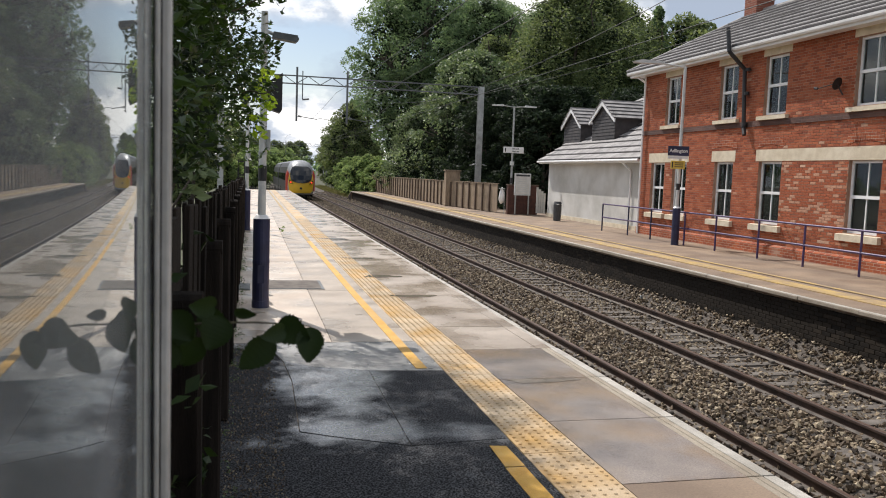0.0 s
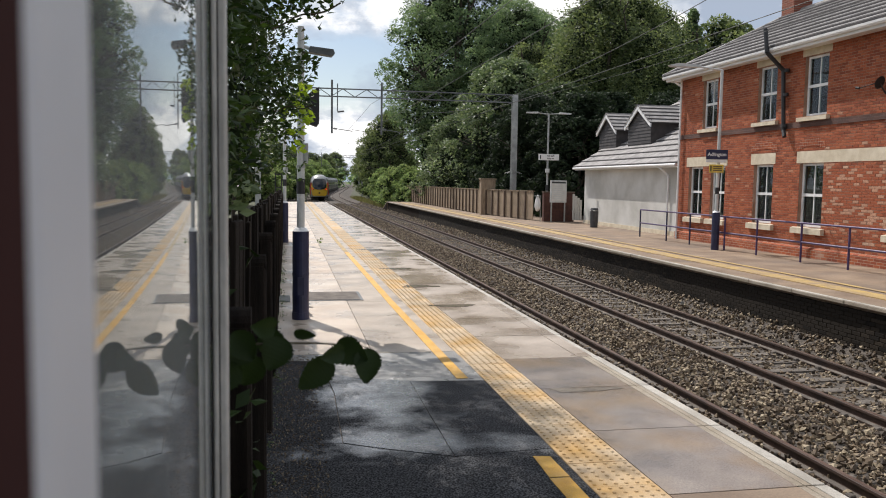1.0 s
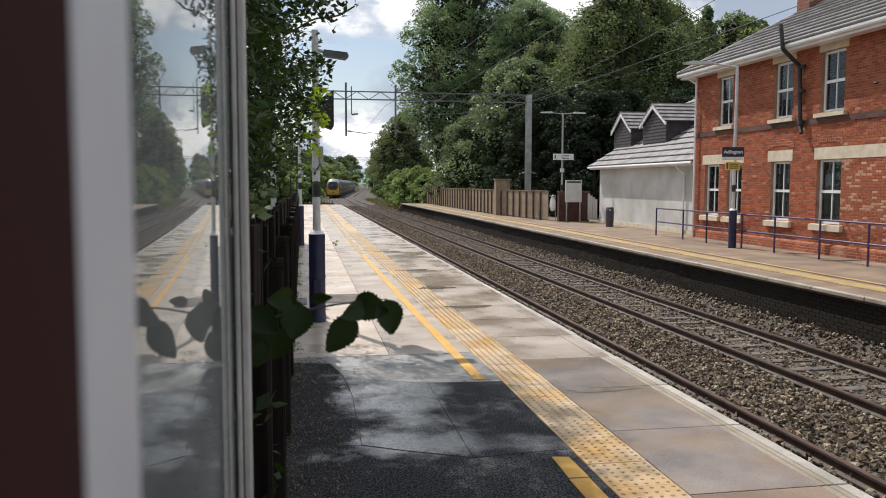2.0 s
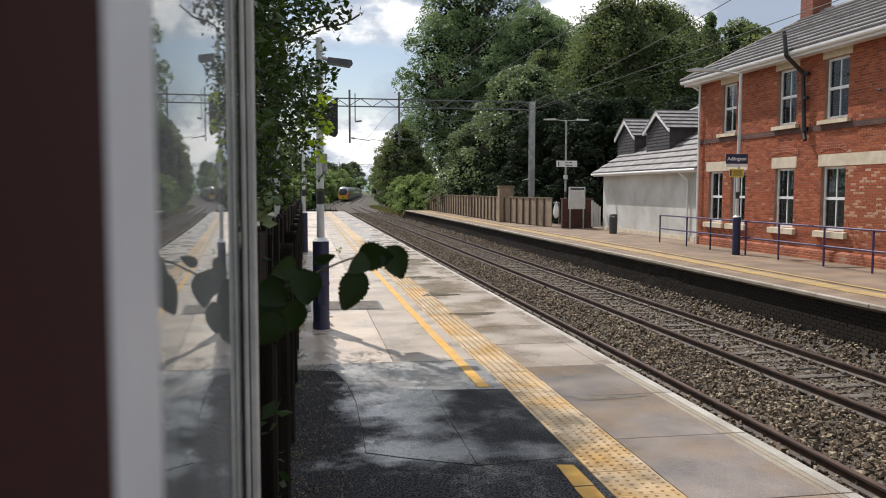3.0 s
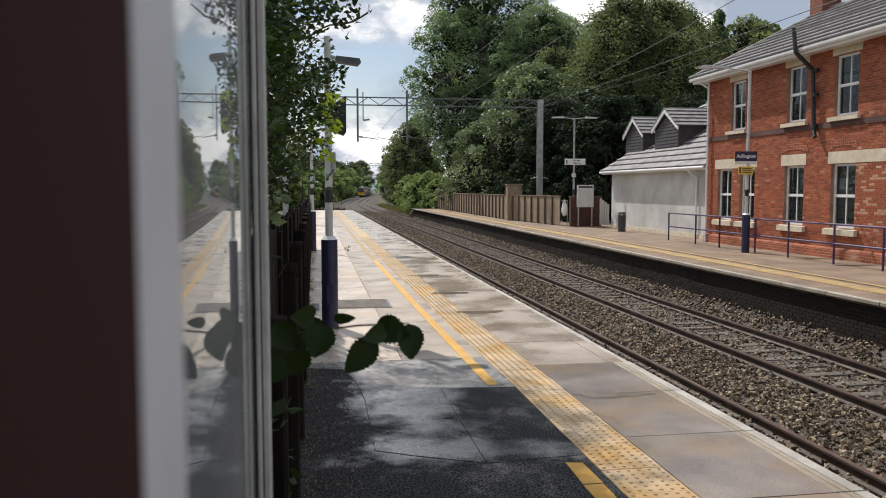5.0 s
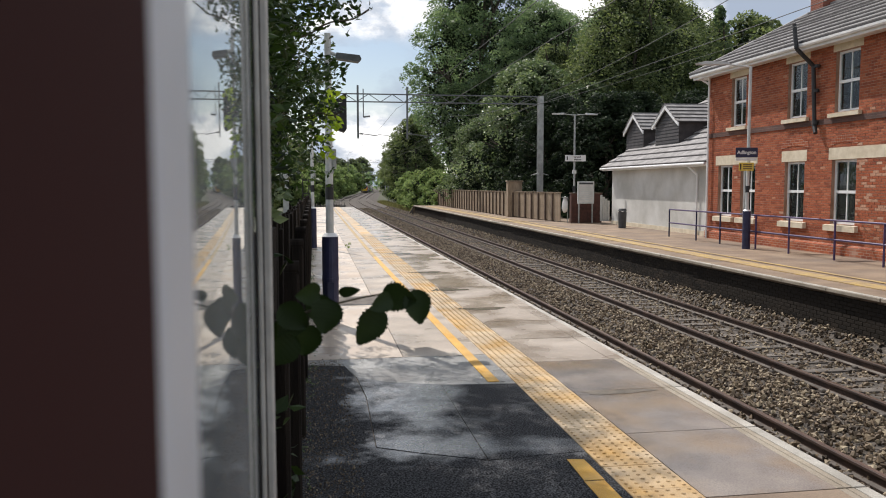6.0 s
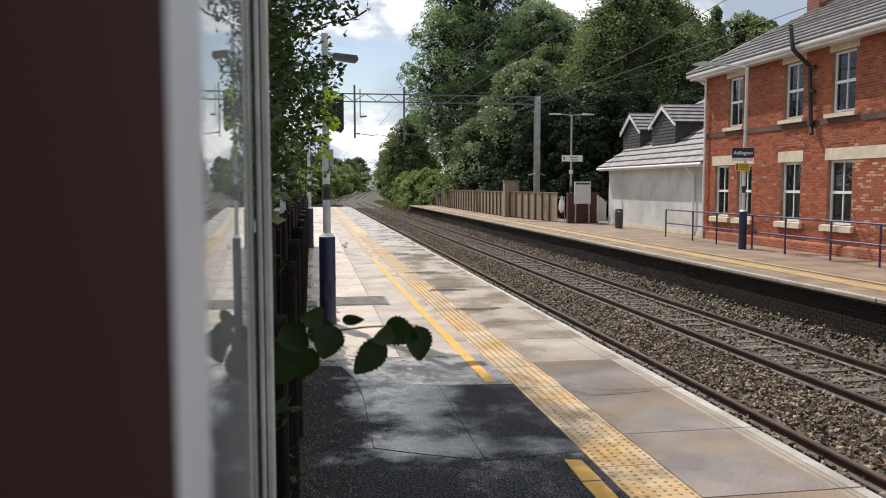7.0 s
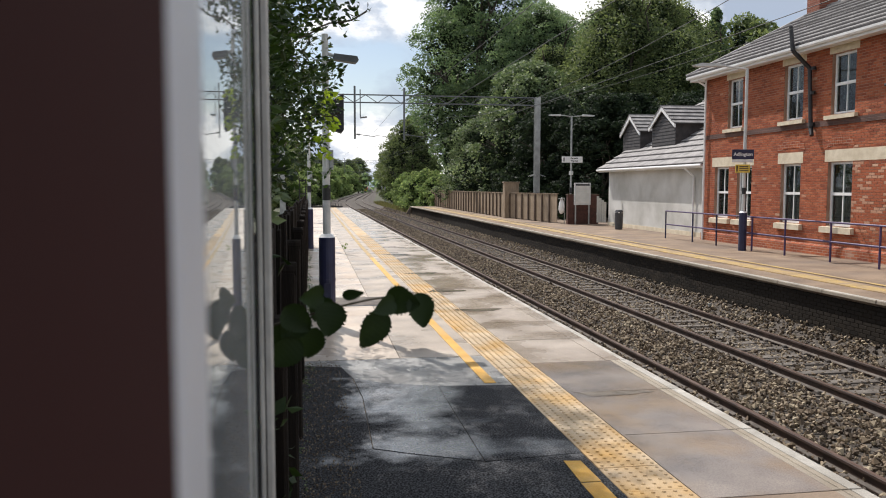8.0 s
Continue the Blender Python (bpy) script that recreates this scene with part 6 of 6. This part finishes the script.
def loft(bm, rings, c0=True, c1=True):
    for a, b in zip(rings, rings[1:]):
        n = len(a)
        for i in range(n):
            bm.faces.new((a[i], a[(i + 1) % n], b[(i + 1) % n], b[i]))
    if c0:
        bm.faces.new(rings[0])
    if c1:
        bm.faces.new(rings[-1][::-1])
    bmesh.ops.recalc_face_normals(bm, faces=bm.faces)
    return bm


def carriage(end):
    c = thing("train_end_carriage" if end else "train_carriage", "silver express train end car with a yellow and red nose" if end else "silver express train carriage with a dark window band", "train", (0, 0, RAIL_Z), "express train")
    bm = bmesh.new()
    ys = [-11.75, 11.75] if not end else [-9.6, 11.75]
    loft(bm, [ring(bm, y, 1, 1, 0) for y in ys])
    body = part("body", bm, M_TRAIN_SIDE, c)
    for s in (-1, 1):
        x0, x1 = sorted((s * 1.345, s * 1.372))
        part("window_band", bx(x0, x1, ys[0] + 1.5, 11.0, 1.75, 2.45), M_TRAIN_DARK, c, "dark window band")
        part("skirt", bx(min(s * 1.2, s * 1.3), max(s * 1.2, s * 1.3), ys[0], 11.6, 0.18, 0.75), M_TRAIN_UNDER, c)
    for y in (-8.0, 8.0):
        bg = new("bogie")
        bg.parent = c
        part("bogie_frame", bx(-1.05, 1.05, y - 1.7, y + 1.7, 0.30, 0.62), M_TRAIN_UNDER, bg)
        for dy in (-1.3, 1.3):
            for x in (-0.75, 0.75):
                part("wheel", tb((x - 0.06, y + dy, 0.43), (x + 0.06, y + dy, 0.43), 0.43, n=18), M_TRAIN_UNDER, bg)
    if end:
        bm = bmesh.new()
        loft(bm, [ring(bm, y, sx, sz, 0) for y, sx, sz in ((-9.6, 1, 1), (-10.6, 0.99, 0.97), (-11.3, 0.95, 0.86), (-11.8, 0.88, 0.68), (-12.1, 0.78, 0.46))], c0=False)
        part("nose", bm, M_TRAIN, c, "rounded silver nose", smooth=True)
        def shell(name, rows, fwd, material, label):
            bm = bmesh.new()
            grid = []
            for z, hw, y in rows:
                grid.append([bm.verts.new((hw * k / 4, y - fwd + 0.16 * (hw * k / 4) ** 2, z)) for k in range(-4, 5)])
            for p, q in zip(grid, grid[1:]):
                for k in range(8):
                    bm.faces.new((p[k], p[k + 1], q[k + 1], q[k]))
            g2 = bmesh.ops.extrude_face_region(bm, geom=list(bm.faces))
            bmesh.ops.translate(bm, verts=[v for v in g2["geom"] if isinstance(v, bmesh.types.BMVert)], vec=(0, 0.05, 0))
            bmesh.ops.recalc_face_normals(bm, faces=bm.faces)
            return part(name, bm, material, c, label)
        shell("front_panel", ((0.60, 0.95, -12.18), (0.8, 1.12, -12.22), (1.4, 1.20, -12.22), (1.8, 1.22, -12.18), (2.2, 1.16, -12.06), (2.5, 1.08, -11.92)), 0.06, M_TRAIN_YELLOW, "yellow front panel")
        shell("windscreen", ((1.55, 0.30, -12.22), (1.66, 0.72, -12.21), (1.88, 0.98, -12.17), (2.3, 1.06, -12.03), (2.75, 1.00, -11.80), (3.05, 0.86, -11.58), (3.18, 0.60, -11.46)), 0.13, M_TRAIN_DARK, "dark raked windscreen")
        for s in (-1, 1):
            part("red_cheek", pr([(s * 1.12, 0.9), (s * 1.375, 0.75), (s * 1.375, 2.3), (s * 1.25, 2.75), (s * 1.12, 2.4)], 1, -11.5, -9.4), M_TRAIN_RED, c, "red cheek panel")
            part("light_cluster", pr([(s * 0.78, 1.45), (s * 1.12, 1.57), (s * 1.14, 1.87), (s * 0.98, 1.71)], 1, -12.26, -12.0), M_TRAIN_UNDER, c)
            part("tail_light", bx(s * 1.0 - 0.06, s * 1.0 + 0.06, -12.30, -12.265, 1.57, 1.68), M_TAIL, c)
        part("coupler_cover", bx(-0.12, 0.12, -12.34, -12.27, 0.95, 1.15, 0.02), M_TRAIN_UNDER, c)
    return c


END_CAR = carriage(True)
MID_CARS = [carriage(False)]
for k in range(5):
    MID_CARS.append(copy_thing(MID_CARS[0], pose(0, 0, RAIL_Z)))


# ---- what moves ----
SWAY = [
    (0.0, -0.393, 1.70, 1.591, 0, 1.5, 0), (0.2, -0.386, 1.70, 1.590, 0, 0.4, 0), (0.4, -0.387, 1.70, 1.589, 0, -1.5, 0), (0.6, -0.388, 1.70, 1.590, 0, -0.3, 0),
    (0.8, -0.367, 1.70, 1.587, 0, -6.8, 0), (1.0, -0.379, 1.70, 1.592, 0, 2.8, 0), (1.2, -0.410, 1.70, 1.597, 0, 5.8, 0), (1.4, -0.397, 1.70, 1.594, 0, 3.7, 0),
    (1.6, -0.391, 1.70, 1.589, 0, -0.8, 0), (2.2, -0.355, 1.70, 1.592, 0, -11.0, 0), (2.8, -0.326, 1.70, 1.595, 0, -18.4, 0), (3.0, -0.335, 1.70, 1.592, 0, -22.0, 0),
    (3.2, -0.335, 1.70, 1.592, 0, -27.4, 0), (3.4, -0.305, 1.70, 1.606, 0, -24.9, 0), (3.6, -0.340, 1.70, 1.590, 0, -17.0, 0), (3.8, -0.362, 1.70, 1.587, 0, -6.6, 0),
    (4.0, -0.380, 1.70, 1.590, 0, -0.7, 0), (4.2, -0.365, 1.70, 1.589, 0, -2.0, 0), (4.4, -0.366, 1.70, 1.589, 0, -2.3, 0), (4.6, -0.382, 1.70, 1.591, 0, 0.7, 0),
    (5.2, -0.355, 1.70, 1.591, 0, -8.0, 0), (5.8, -0.338, 1.70, 1.591, 0, -14.6, 0), (6.0, -0.347, 1.70, 1.589, 0, -11.3, 0), (6.2, -0.336, 1.70, 1.592, 0, -22.1, 0),
    (6.4, -0.328, 1.70, 1.594, 0, -19.7, 0), (6.6, -0.342, 1.70, 1.590, 0, -8.6, 0), (6.8, -0.349, 1.70, 1.589, 0, -7.7, 0), (7.0, -0.353, 1.70, 1.589, 0, -3.8, 0),
    (7.2, -0.359, 1.70, 1.589, 0, -2.0, 0), (7.4, -0.333, 1.70, 1.592, 0, -12.8, 0), (7.6, -0.339, 1.70, 1.590, 0, -9.0, 0), (7.8, -0.358, 1.70, 1.590, 0, 0.8, 0),
    (8.0, -0.338, 1.70, 1.590, 0, -10.9, 0),
]
TAIL_START, SPEED = 80.0, 43.0


def motions():
    walk(BRANCH, [(t, pose(*r)) for t, *r in SWAY])
    for k, car in enumerate([END_CAR] + MID_CARS):
        rows = []
        for i in range(17):
            t = i * 0.5
            y = TAIL_START + 12.2 + 24.2 * k + SPEED * t
            rows.append((t, pose(4.86 + bend(y), y, RAIL_Z, 0, 0, -heading(y))))
        walk(car, rows)


motions()
